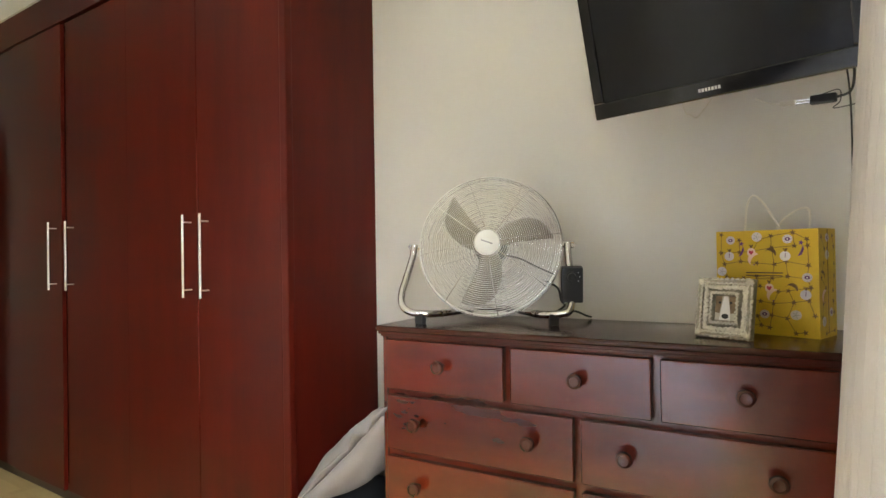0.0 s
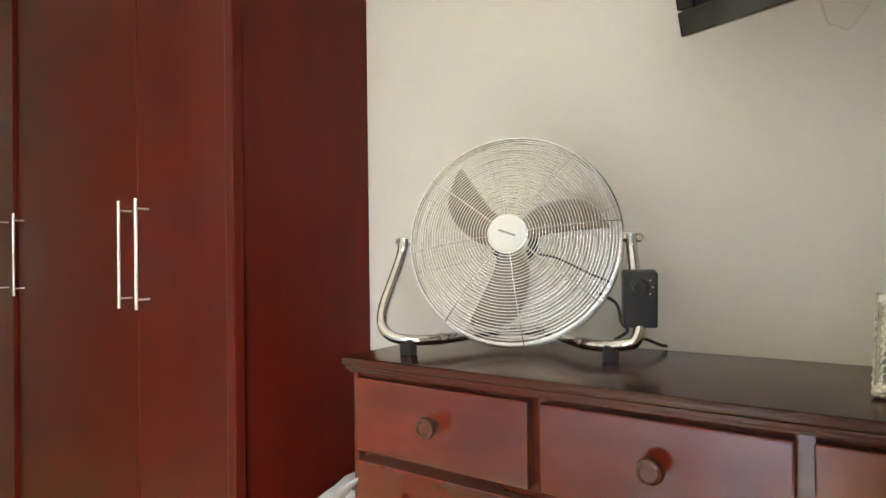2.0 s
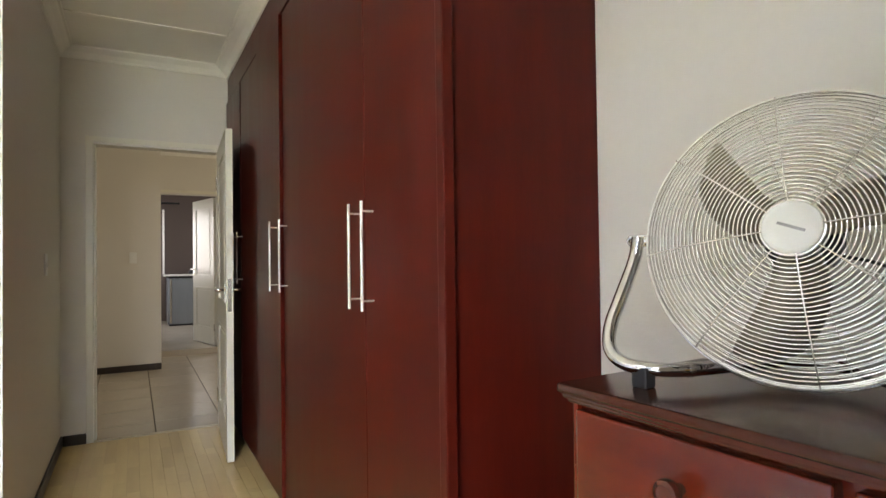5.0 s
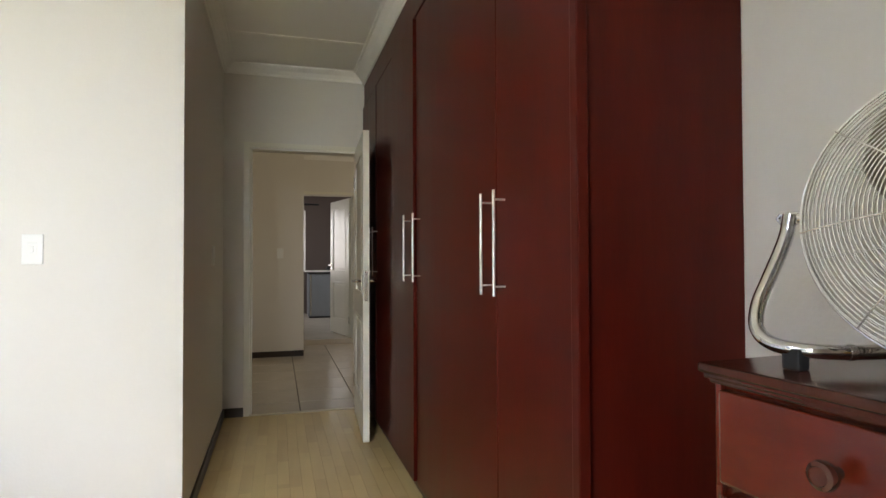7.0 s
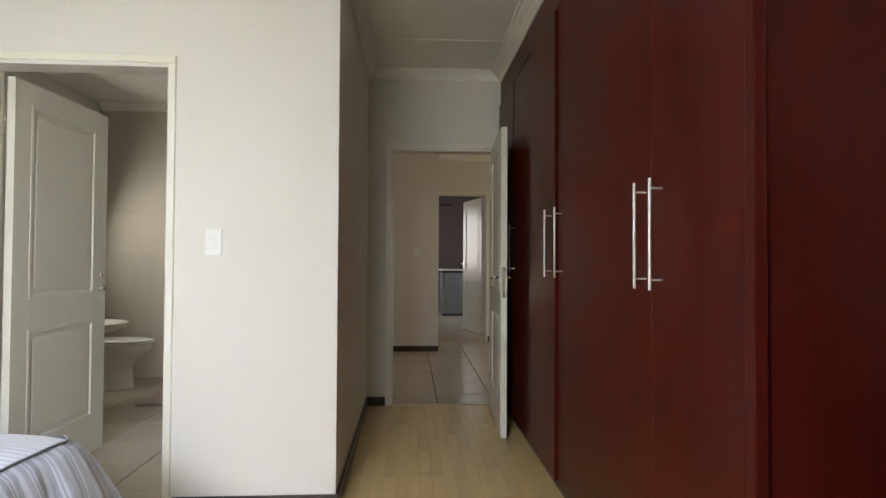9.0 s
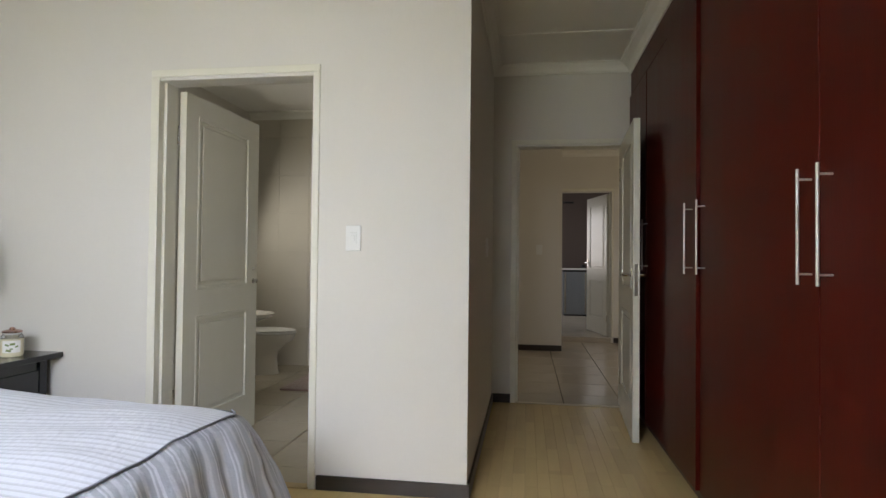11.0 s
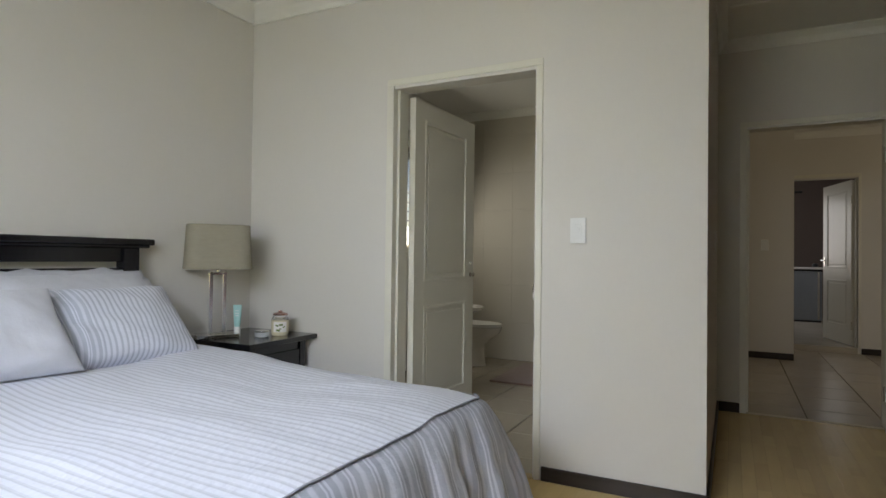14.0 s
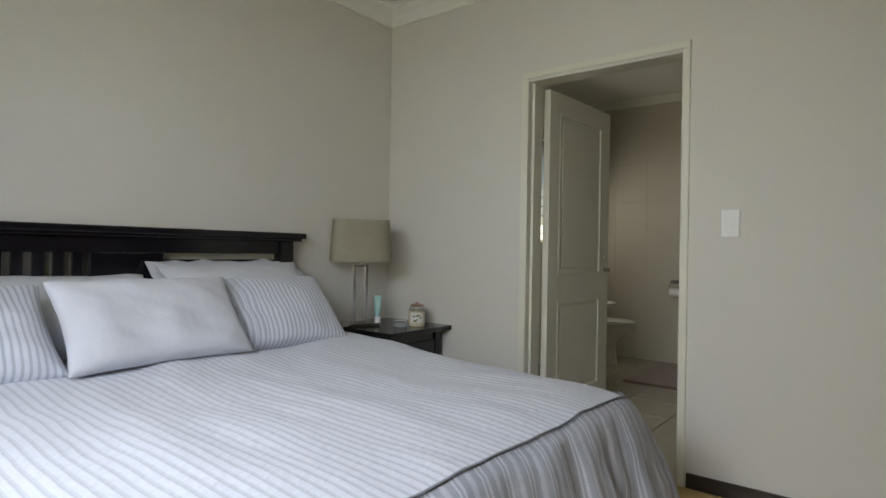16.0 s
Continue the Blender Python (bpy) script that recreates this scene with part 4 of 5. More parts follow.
def fan(m, tilt):
    e = thing("fan", m, "chrome fan with wire guard standing on the chest of drawers", "fan")
    hz = 0.240
    # stand
    left = smooth_path([(-0.247, 0.0, hz + 0.006), (-0.252, -0.008, hz - 0.035), (-0.2655, -0.044, 0.135), (-0.273, -0.064, 0.095), (-0.268, -0.082, 0.060), (-0.246, -0.092, 0.040), (-0.210, -0.090, 0.032), (-0.15, -0.055, 0.030), (-0.06, 0.10, 0.030), (0.0, 0.128, 0.030)], 8)
    # the second leg bows out a little less
    right = [Vector((-p.x - 0.55 * max(0, -p.x - 0.240) - (0.007 if -0.235 < p.x < -0.19 else 0), p.y, p.z)) for p in reversed(left)]
    part("stand", tube(left + right[1:], 0.0115, 14), CHROME, e, smooth=True)
    for s in (-1, 1):
        part("foot", bm_box(-0.014, 0.014, -0.014, 0.014, 0.0, 0.034, bevel=0.004), BLACK_PLASTIC, e, "black rubber foot", at=pose(s * 0.208 - (0.008 if s > 0 else 0), -0.088, 0, 0, 0, s * 12))
        part("stand_collar", tube([(s * 0.150, -0.055, 0.030), (s * 0.145, -0.048, 0.030)], 0.0128, 14), STEEL, e, smooth=True)
        br = part("bracket", tube([(s * 0.228, 0, hz + 0.007), (s * 0.262, 0, hz + 0.007), (s * 0.266, 0, hz), (s * 0.262, 0, hz - 0.007), (s * 0.228, 0, hz - 0.007)], 0.004, 8), CHROME, e, smooth=True)
        part("bracket_plate", bm_box(s * 0.246 - 0.007, s * 0.246 + 0.007, -0.004, 0.004, hz - 0.022, hz + 0.004, bevel=0.002), STEEL, e)
        part("pivot_knob", turned([(0.008, 0), (0.009, 0.002), (0.009, 0.008), (0.006, 0.010), (0, 0.010)], 20), STEEL, br, at=pose(s * 0.226, 0, hz, 0, 90 * s, 0), smooth=True)
    head = pose(0, 0, hz) @ pose(0, 0, 0, 90 - tilt, 0, 0)
    # in the head's frame z points to the front
    R = 0.226

    def guard(name, profile, n_rings, spokes, turn, hub_r):
        g = part(name, tube(arc_pts(hub_r - 0.006, profile(hub_r), 56), 0.0022, 6, closed=True), GUARD, e, at=head, smooth=True)
        for k in range(n_rings):
            r = hub_r + (R - 0.004 - hub_r) * k / (n_rings - 1)
            part("ring", tube(arc_pts(r, profile(r), 56), 0.00125, 5, closed=True), GUARD, g, smooth=True)
        for k in range(spokes):
            a = radians(turn) + 2 * math.pi * k / spokes
            pts = [(r * math.cos(a), r * math.sin(a), profile(r) + 0.0018) for r in span(hub_r - 0.008, R, 8)]
            part("spoke", tube(pts, 0.0013 if name == "front_guard" else 0.0011, 6), GUARD, g, smooth=True)
        return g

    front = lambda r: 0.056 - 0.038 * (max(0, r - 0.05) / (R - 0.05)) ** 2.1
    back = lambda r: -0.062 + 0.052 * (max(0, r - 0.05) / (R - 0.05)) ** 2.2
    guard("front_guard", front, 29, 8, 8, 0.047)
    guard("back_guard", back, 14, 8, 18, 0.060)
    for z in (-0.012, -0.006, 0.006, 0.012, 0.018):
        part("rim_ring", tube(arc_pts(R + 0.001 - abs(z) * 0.15, z, 64), 0.0013, 5, closed=True), GUARD, e, at=head, smooth=True)
    tube_bm = tube(arc_pts(R + 0.003, 0.0, 64), 0.0022, 8, closed=True)
    part("clamp_ring", tube_bm, CHROME, e, at=head, smooth=True)
    hub = part("badge", turned([(0.037, 0.051), (0.0395, 0.054), (0.0385, 0.060), (0.033, 0.0625), (0, 0.0635)], 48), HUB_WHITE, e, "round white badge", at=head, smooth=True)
    part("badge_print", bm_box(-0.019, 0.019, -0.0021, 0.0021, 0.0630, 0.0640), GREY_PRINT, hub, at=pose(0, 0, 0, 0, 0, -20))
    part("motor", turned([(0.0, -0.115), (0.035, -0.113), (0.048, -0.105), (0.050, -0.06), (0.052, -0.055), (0.052, -0.03), (0.03, -0.02), (0, -0.02)], 32), BLACK_PLASTIC, e, "black motor housing", at=head, smooth=True)
    part("blade_hub", turned([(0.030, -0.018), (0.034, -0.012), (0.034, 0.018), (0.024, 0.030), (0, 0.032)], 32), BLADE, e, at=head, smooth=True)
    # each blade has a nearly straight trailing edge and a bowed leading one
    lead = [(0.028, 82), (0.05, 68), (0.08, 57), (0.12, 44), (0.15, 36), (0.175, 28), (0.190, 20), (0.202, 7)]
    for k in range(3):
        bm = bmesh.new()
        grid = []
        for r in span(0.028, 0.202, 18):
            for (r0, a0), (r1, a1) in zip(lead, lead[1:]):
                if r0 <= r <= r1 + 1e-6:
                    top = a0 + (a1 - a0) * (r - r0) / (r1 - r0)
            low = -12 + 14 * min(1, (r - 0.028) / 0.05)
            row = []
            for v in span(0, 1, 10):
                a = radians(low + (top - low) * v)
                lift = (0.5 - v) * min(0.036, 0.75 * r * radians(top - low)) + 0.010 * math.sin(math.pi * v)
                row.append(bm.verts.new((r * math.cos(a), r * math.sin(a), lift)))
            grid.append(row)
        for g, h in zip(grid, grid[1:]):
            for j in range(len(g) - 1):
                bm.faces.new((g[j], h[j], h[j + 1], g[j + 1]))
        bl = part("blade", bm, BLADE, e, "brushed metal fan blade", at=head @ pose(0, 0, 0, 0, 0, 3 + 120 * k), smooth=True)
        mod = bl.modifiers.new("thick", "SOLIDIFY")
        mod.thickness = 0.0016
    for s in (-1, 1):
        part("bolt", turned([(0.007, 0), (0.007, 0.006), (0.003, 0.009), (0, 0.009)], 12), STEEL, e, at=head @ pose(s * 0.032, -0.040, -0.050), smooth=True)
    part("motor_cord", tube(smooth_path([(0.040, -0.018, -0.062), (0.09, -0.030, -0.060), (0.15, -0.062, -0.045), (0.205, -0.092, -0.014)]), 0.003, 8), CABLE_BLACK, e, at=head, smooth=True)
    # speed control
    c = part("speed_control", bm_box(-0.031, 0.031, -0.028, 0.014, -0.053, 0.053, bevel=0.005), BLACK_PLASTIC, e, "black speed control box", at=pose(0.254, -0.068, 0.122, 8, 0, 4))
    part("dial", turned([(0.017, 0), (0.017, 0.003), (0.013, 0.005), (0.012, 0.014), (0, 0.014)], 24), BLACK_PLASTIC, c, at=pose(-0.002, -0.028, 0.026, 90, 0, 0), smooth=True)
    part("dial_grip", bm_box(-0.003, 0.003, -0.047, -0.039, 0.012, 0.040, bevel=0.001), BLACK_PLASTIC, c)
    for a in (35, 0, -35):
        part("dial_mark", turned([(0.0018, 0), (0.0018, 0.0008), (0, 0.0008)], 8), SILVER_PRINT, c, at=pose(-0.002 + 0.023 * math.cos(radians(a)), -0.0282, 0.026 + 0.022 * math.sin(radians(a)), 90, 0, 0))
    part("power_cord", tube(smooth_path([(0.175, 0.03, 0.125), (0.212, 0.0, 0.105), (0.222, -0.03, 0.07), (0.232, -0.05, 0.055), (0.205, -0.02, 0.030), (0.225, 0.0, 0.022), (0.262, 0.03, 0.03), (0.300, 0.07, 0.012), (0.315, 0.11, 0.004)], 8), 0.0035, 8), CABLE_BLACK, e, smooth=True)
    return e


fan(pose(-0.406, 1.784, 1.012, 0, 0, 21.5), 11.5)


# ---------- gift bag ----------
def flat(pts, mat, parent, m, name="print", lift=0.0006):
    bm = bmesh.new()
    top = [bm.verts.new((x, -lift, z)) for x, z in pts]
    bm.faces.new(top)
    return part(name, bm, mat, parent, at=m)


def disc_pts(cx, cz, rx, rz, n=20):
    return [(cx + rx * math.cos(2 * math.pi * i / n), cz + rz * math.sin(2 * math.pi * i / n)) for i in range(n)]


def star_pts(cx, cz, r, turn=0.0, inner=0.42):
    return [(cx + (r if i % 2 == 0 else r * inner) * math.sin(turn + math.pi * i / 5), cz + (r if i % 2 == 0 else r * inner) * math.cos(turn + math.pi * i / 5)) for i in range(10)]


def crescent_pts(cx, cz, r, turn=0.0):
    out = []
    for i in range(13):
        a = math.pi * (0.05 + 1.1 * i / 12)
        out.append((r * math.cos(a), r * math.sin(a)))
    for i in range(1, 12):
        a = math.pi * (1.15 - 1.1 * i / 12)
        out.append((r * 0.98 * math.cos(a), -r * 0.16 + 0.55 * r * math.sin(a)))
    c, s = math.cos(turn), math.sin(turn)
    return [(cx + x * c - z * s, cz + x * s + z * c) for x, z in out]


def line_pts(x0, z0, x1, z1, w=0.0008):
    d = Vector((x1 - x0, z1 - z0)).normalized() * w
    n = (-d.y, d.x)
    return [(x0 + n[0], z0 + n[1]), (x1 + n[0], z1 + n[1]), (x1 - n[0], z1 - n[1]), (x0 - n[0], z0 - n[1])]


BROWN_PRINT = material("brown_print", (0.07, 0.04, 0.012), 0.5, bump=0)


def gift_bag(m, w=0.243, h=0.271, d=0.11):
    e = thing("gift_bag", m, "yellow paper gift bag printed with stars on the chest of drawers", "gift bag")
    t = 0.001
    part("front_panel", bm_box(0, w, 0, t, 0, h), YELLOW, e)
    part("back_panel", bm_box(0, w, d - t, d, 0, h), YELLOW, e)
    part("side_panel", bm_box(0, t, t, d - t, 0, h), YELLOW, e)
    part("side_panel", bm_box(w - t, w, t, d - t, 0, h), YELLOW, e)
    part("bottom_panel", bm_box(t, w - t, t, d - t, 0, t), YELLOW, e)
    part("fold_crease", bm_box(w, w + 0.0012, d / 2 - 0.0008, d / 2 + 0.0008, 0.01, h - 0.002), OCHRE, e)
    for pts in ([(0.300, 0.006, -0.012), (0.305, 0.006, 0.020), (0.335, 0.002, 0.066), (0.400, 0.000, 0.089), (0.480, 0.001, 0.074), (0.580, 0.004, 0.034), (0.640, 0.006, 0.004), (0.645, 0.006, -0.012)],
                [(0.450, d - 0.006, -0.012), (0.455, d - 0.006, 0.004), (0.520, d - 0.004, 0.028), (0.640, d - 0.003, 0.050), (0.740, d - 0.003, 0.056), (0.780, d - 0.004, 0.044), (0.780, d - 0.006, 0.010), (0.775, d - 0.006, -0.012)]):
        part("rope_handle", tube(smooth_path([(x * w, y, h + z) for x, y, z in pts], 6), 0.0026, 8), ROPE, e, "twisted white cord handle", smooth=True)

    art = {}

    def ink(kind, pts, mat, face, lift):
        key = (kind, face, mat.name, lift, 0 if kind in ("star", "thread") else len(art))
        if key not in art:
            art[key] = (bmesh.new(), mat)
        b = art[key][0]
        if face == "front":
            vs = [b.verts.new((x, -lift, z)) for x, z in pts]
        else:
            vs = [b.verts.new((w + lift, x, z)) for x, z in pts]
        b.faces.new(vs)

    fit = w / 0.243
    rnd = random.Random(4)

    def motif(face, kind, x, z):
        def put(k, pts, mat, f, lift):
            ink(k, [(min(max(x + (a - x) * 1.08, 0.001), (w if f == "front" else d) - 0.001), z + (b - z) * 1.08) for a, b in pts], mat, f, lift)

        if kind == "eye":
            put("eye", disc_pts(x, z, 0.0105, 0.0100), PRINT_LILAC, face, 0.0008)
            put("eye", disc_pts(x, z, 0.0058, 0.0042), PURPLE, face, 0.0012)
            put("eye", disc_pts(x, z, 0.0018, 0.0018), PRINT_WHITE, face, 0.0015)
            for k in range(8):
                a = k * math.pi / 4
                put("eye", disc_pts(x + 0.0083 * math.cos(a), z + 0.0083 * math.sin(a), 0.0007, 0.0007, 6), PURPLE, face, 0.0012)
        elif kind == "heart":
            put("heart", disc_pts(x, z, 0.0095, 0.0105), PALE_PINK, face, 0.0008)
            put("heart", [(x, z - 0.0065), (x + 0.0052, z), (x + 0.0052, z + 0.003), (x + 0.003, z + 0.0048), (x, z + 0.0025), (x - 0.003, z + 0.0048), (x - 0.0052, z + 0.003), (x - 0.0052, z)], RED, face, 0.0012)
            for dx in (-0.004, 0, 0.004):
                put("leaf", line_pts(x, z + 0.010, x + dx, z + 0.018, 0.0012), OCHRE, face, 0.0010)
        elif kind == "apple":
            put("apple", disc_pts(x, z, 0.0115, 0.0110), PRINT_LILAC, face, 0.0008)
            put("apple", line_pts(x, z - 0.003, x + 0.001, z + 0.007, 0.0008), PURPLE, face, 0.0012)
            for dx in (-0.004, 0.001, 0.005):
                put("leaf", line_pts(x + 0.001, z + 0.010, x + dx, z + 0.018, 0.0012), OCHRE, face, 0.0010)
        elif kind == "ball":
            put("ball", disc_pts(x, z, 0.0115, 0.0110), PRINT_LILAC, face, 0.0008)
            for k in range(5):
                a = k * 1.26
                put("ball", line_pts(x, z, x + 0.009 * math.cos(a), z + 0.009 * math.sin(a), 0.0005), GREY_PRINT, face, 0.0012)
        elif kind == "moon":
            put("moon", crescent_pts(x, z, 0.0155, 0.9), PALE_PINK, face, 0.0008)
            put("moon", disc_pts(x - 0.001, z - 0.0125, 0.0018, 0.0018, 8), PURPLE, face, 0.0012)
        elif kind == "ochre_moon":
            put("ochre_moon", crescent_pts(x, z, 0.0125, -0.6), OCHRE, face, 0.0007)
        elif kind == "comet":
            put("comet", star_pts(x, z + 0.017, 0.0068, 0.2), PURPLE, face, 0.0009)
            put("comet", [(x + 0.004, z + 0.012), (x + 0.006, z + 0.002), (x + 0.001, z - 0.010), (x - 0.008, z - 0.014), (x - 0.002, z - 0.004)], PURPLE, face, 0.0008)

    rows = [("eye", 0.038, 0.240), ("ball", 0.104, 0.247), ("eye", 0.176, 0.240), ("comet", 0.066, 0.212), ("heart", 0.090, 0.208), ("comet", 0.206, 0.212), ("apple", 0.034, 0.198), ("moon", 0.098, 0.190), ("apple", 0.170, 0.198), ("ochre_moon", 0.136, 0.205), ("ball", 0.014, 0.158),
            ("eye", 0.224 - 0.006, 0.146), ("heart", 0.132, 0.118), ("moon", 0.142, 0.100), ("apple", 0.214, 0.104), ("ochre_moon", 0.184, 0.118), ("eye", 0.120, 0.052), ("ball", 0.192, 0.054), ("eye", 0.052, 0.100), ("apple", 0.040, 0.045), ("heart", 0.080, 0.062)]
    for kind, x, z in rows:
        motif("front", kind, x * fit, z * fit)
    for kind, x, z in (("eye", 0.052, 0.242), ("apple", 0.050, 0.200), ("ochre_moon", 0.020, 0.150), ("moon", 0.032, 0.100), ("eye", 0.072, 0.060), ("ball", 0.026, 0.040)):
        motif("side", kind, x * fit, z * fit)
    for face, wide in (("front", w), ("side", d)):
        stars = []
        for i in range(6 if face == "front" else 2):
            for j in range(8):
                x = wide * (i + 0.5 + rnd.uniform(-0.28, 0.28)) / (6 if face == "front" else 2)
                z = h * (j + 0.5 + rnd.uniform(-0.28, 0.28)) / 8
                stars.append((x, z))
        for x, z in stars:
            if 0.006 < x < wide - 0.006:
                ink("star", star_pts(x, z, 0.0078, rnd.random()), OCHRE, face, 0.0007)
        for i, (x, z) in enumerate(stars):
            for k in (1, 8):
                if i + k < len(stars) and rnd.random() < 0.85:
                    x1, z1 = stars[i + k]
                    if (x1 - x) ** 2 + (z1 - z) ** 2 < 0.0032:
                        ink("thread", line_pts(x, z, x1, z1, 0.0007), OCHRE, face, 0.0005)
    for (x0, x1, z0, z1) in ((0.076, 0.164, 0.1545, 0.1575), (0.076, 0.164, 0.1475, 0.1500), (0.100, 0.140, 0.1400, 0.1415)):
        ink("lettering", [(x0 * fit, z0 * fit), (x1 * fit, z0 * fit), (x1 * fit, z1 * fit), (x0 * fit, z1 * fit)], BROWN_PRINT, "front", 0.0010)
    for (kind, face, mn, lift, number), (b, mat) in art.items():
        p = part(kind + "_print", b, mat, e)
        if kind in ("star", "thread"):
            tagged(p, kind="stuff")
    return e


gift_bag(pose(0.243, 1.872, 1.0125, 0, 0, -18), 0.243, 0.264, 0.110)


# ---------- picture frame ----------
PATINA = material("tarnished_silver_gilding", (0.33, 0.305, 0.25), 0.4, 0.6, vary=0.3, scale=50, fine=200, bump=0.2, bump_scale=300)


def picture_frame(m):
    e = thing("picture_frame", m, "ornate antique silver picture frame standing beside the yellow gift bag", "picture frame")
    w, h = 0.135, 0.145
    prof = [(0.0, 0.0), (0.0, -0.016), (0.006, -0.022), (0.012, -0.020), (0.016, -0.013), (0.026, -0.011), (0.032, -0.017), (0.039, -0.018), (0.043, -0.010), (0.043, 0.0)]
    bm = bmesh.new()
    corners = [(-w / 2, 0), (w / 2, 0), (w / 2, h), (-w / 2, h)]
    inward = [(1, 1), (-1, 1), (-1, -1), (1, -1)]
    rings = [[bm.verts.new((cx + a * ix, b, cz + a * iz)) for a, b in prof] for (cx, cz), (ix, iz) in zip(corners, inward)]
    for i in range(4):
        j = (i + 1) % 4
        for k in range(len(prof)):
            q = (k + 1) % len(prof)
            bm.faces.new((rings[i][k], rings[j][k], rings[j][q], rings[i][q]))
    part("moulding", bm, PATINA, e)
    rnd = random.Random(8)
    bm = bmesh.new()
    for (r0, size, count, depth) in ((0.021, 0.0062, 24, -0.0120), (0.0045, 0.0046, 30, -0.018), (0.036, 0.0032, 22, -0.018), (0.0125, 0.0036, 30, -0.019)):
        for side in range(4):
            for k in range(count):
                f = (k + 0.5) / count
                L = (w if side % 2 == 0 else h) - 2 * r0
                a = -L / 2 + L * f
                wob = 0.0016 * math.sin(k * 2.1)
                if side == 0:
                    p = (a, r0 + wob)
                elif side == 2:
                    p = (a, h - r0 + wob)
                elif side == 1:
                    p = (w / 2 - r0 + wob, h / 2 + a)
                else:
                    p = (-w / 2 + r0 + wob, h / 2 + a)
                s = size * rnd.uniform(0.75, 1.2)
                mm = Matrix.Translation((p[0], depth, p[1])) @ Euler((0, rnd.uniform(0, 3), 0)).to_matrix().to_4x4() @ Matrix.Diagonal((s * 1.3, s * 0.7, s * 0.7, 1))
                bmesh.ops.create_icosphere(bm, subdivisions=1, radius=1, matrix=mm)
    for (cx, cz), (ix, iz) in zip(corners, inward):
        for k in range(5):
            mm = Matrix.Translation((cx + ix * (0.007 + 0.004 * (k % 3)), -0.018, cz + iz * (0.007 + 0.004 * (k // 2)))) @ Matrix.Diagonal((0.006, 0.005, 0.006, 1))
            bmesh.ops.create_icosphere(bm, subdivisions=2, radius=1, matrix=mm)
    part("scrollwork", bm, PEWTER, e, smooth=True)
    pic = material("picture_print", (0.50, 0.46, 0.38), 0.5, vary=0.25, scale=14, fine=40, bump=0)
    part("picture", bm_box(-w / 2 + 0.040, w / 2 - 0.040, -0.008, -0.006, 0.040, h - 0.040), pic, e, "small faded beige picture of plain shapes")
    brown = material("brown_patch", (0.20, 0.13, 0.075), 0.5, vary=0.3, scale=60, bump=0)
    flat([(-0.014, 0.041), (0.014, 0.041), (0.011, 0.075), (0.005, 0.104), (-0.004, 0.104), (-0.009, 0.075)], PRINT_WHITE, e, pose(0, -0.0081, 0), "picture_shape")
    for s in (-1, 1):
        flat([(s * 0.0135, 0.060), (s * 0.026, 0.062), (s * 0.026, 0.103), (s * 0.008, 0.104), (s * 0.010, 0.080)][::s], brown, e, pose(0, -0.0079, 0), "picture_shape")
        flat(disc_pts(s * 0.013, 0.086, 0.0035, 0.0030), BLACK_PLASTIC, e, pose(0, -0.0085, 0), "picture_shape")
    flat(disc_pts(0.001, 0.053, 0.0085, 0.0062), BLACK_PLASTIC, e, pose(0, -0.0085, 0), "picture_shape")
    part("backing", bm_box(-w / 2 + 0.012, w / 2 - 0.012, 0.0, 0.004, 0.012, h - 0.012), BLACK_WOOD, e)
    part("strut", bm_box(-0.02, 0.02, 0.0, 0.003, 0.0, 0.11), BLACK_WOOD, e, at=pose(0, 0.005, 0.012, -9, 0, 0))
    return e


picture_frame(pose(0.280, 1.714, 1.013, 0, 0, -18) @ pose(0, 0, 0, -11, 0, 0))


# ---------- television ----------
def television(m):
    e = thing("television", m, "glossy black flat-screen television hanging on a wall bracket, switched off", "television")
    w, h, b = 0.655, 0.43, 0.032
    bm = bmesh.new()
    box(bm, 0, w, -0.022, 0.0, 0, b + 0.012, bevel=0.004)
    box(bm, 0, w, -0.022, 0.0, h - b, h, bevel=0.004)
    box(bm, 0, b, -0.022, 0.0, b + 0.013, h - b - 0.001, bevel=0.004)
    box(bm, w - b, w, -0.022, 0.0, b + 0.013, h - b - 0.001, bevel=0.004)
    part("bezel", bm, PIANO, e)
    part("screen", bm_box(b, w - b, -0.016, -0.004, b + 0.012, h - b), SCREEN, e)
    bm = bmesh.new()
    box(bm, 0.02, w - 0.02, 0.0, 0.03, 0.02, h - 0.02, bevel=0.01)
    box(bm, 0.14, w - 0.14, 0.03, 0.055, 0.08, h - 0.10, bevel=0.015)
    part("back_shell", bm, BLACK_PLASTIC, e)
    for k in range(7):
        part("maker_mark", bm_box(w * 0.5 + 0.008 * k - 0.027, w * 0.5 + 0.008 * k - 0.0215, -0.0228, -0.0218, 0.017, 0.025), SILVER_PRINT, e)
    return e


tv = television(pose(-0.048, 1.812, 1.609, 0, 0.6, -16) @ pose(0, 0, 0, 15, 0, 0))
e = thing("wall_bracket", pose(0.27, NY, 1.85), "black steel television wall bracket", "wall bracket")
part("wall_plate", bm_box(-0.11, 0.11, -0.006, -0.0005, -0.11, 0.11, bevel=0.002), BLACK_PLASTIC, e)
part("arm", bm_box(-0.02, 0.02, -0.10, -0.006, -0.02, 0.02, bevel=0.003), BLACK_PLASTIC, e)
part("mount_plate", bm_box(-0.10, 0.10, -0.012, 0.0, -0.10, 0.10, bevel=0.002), BLACK_PLASTIC, e, at=pose(0.0, -0.105, 0.0, 15, 0, -16))
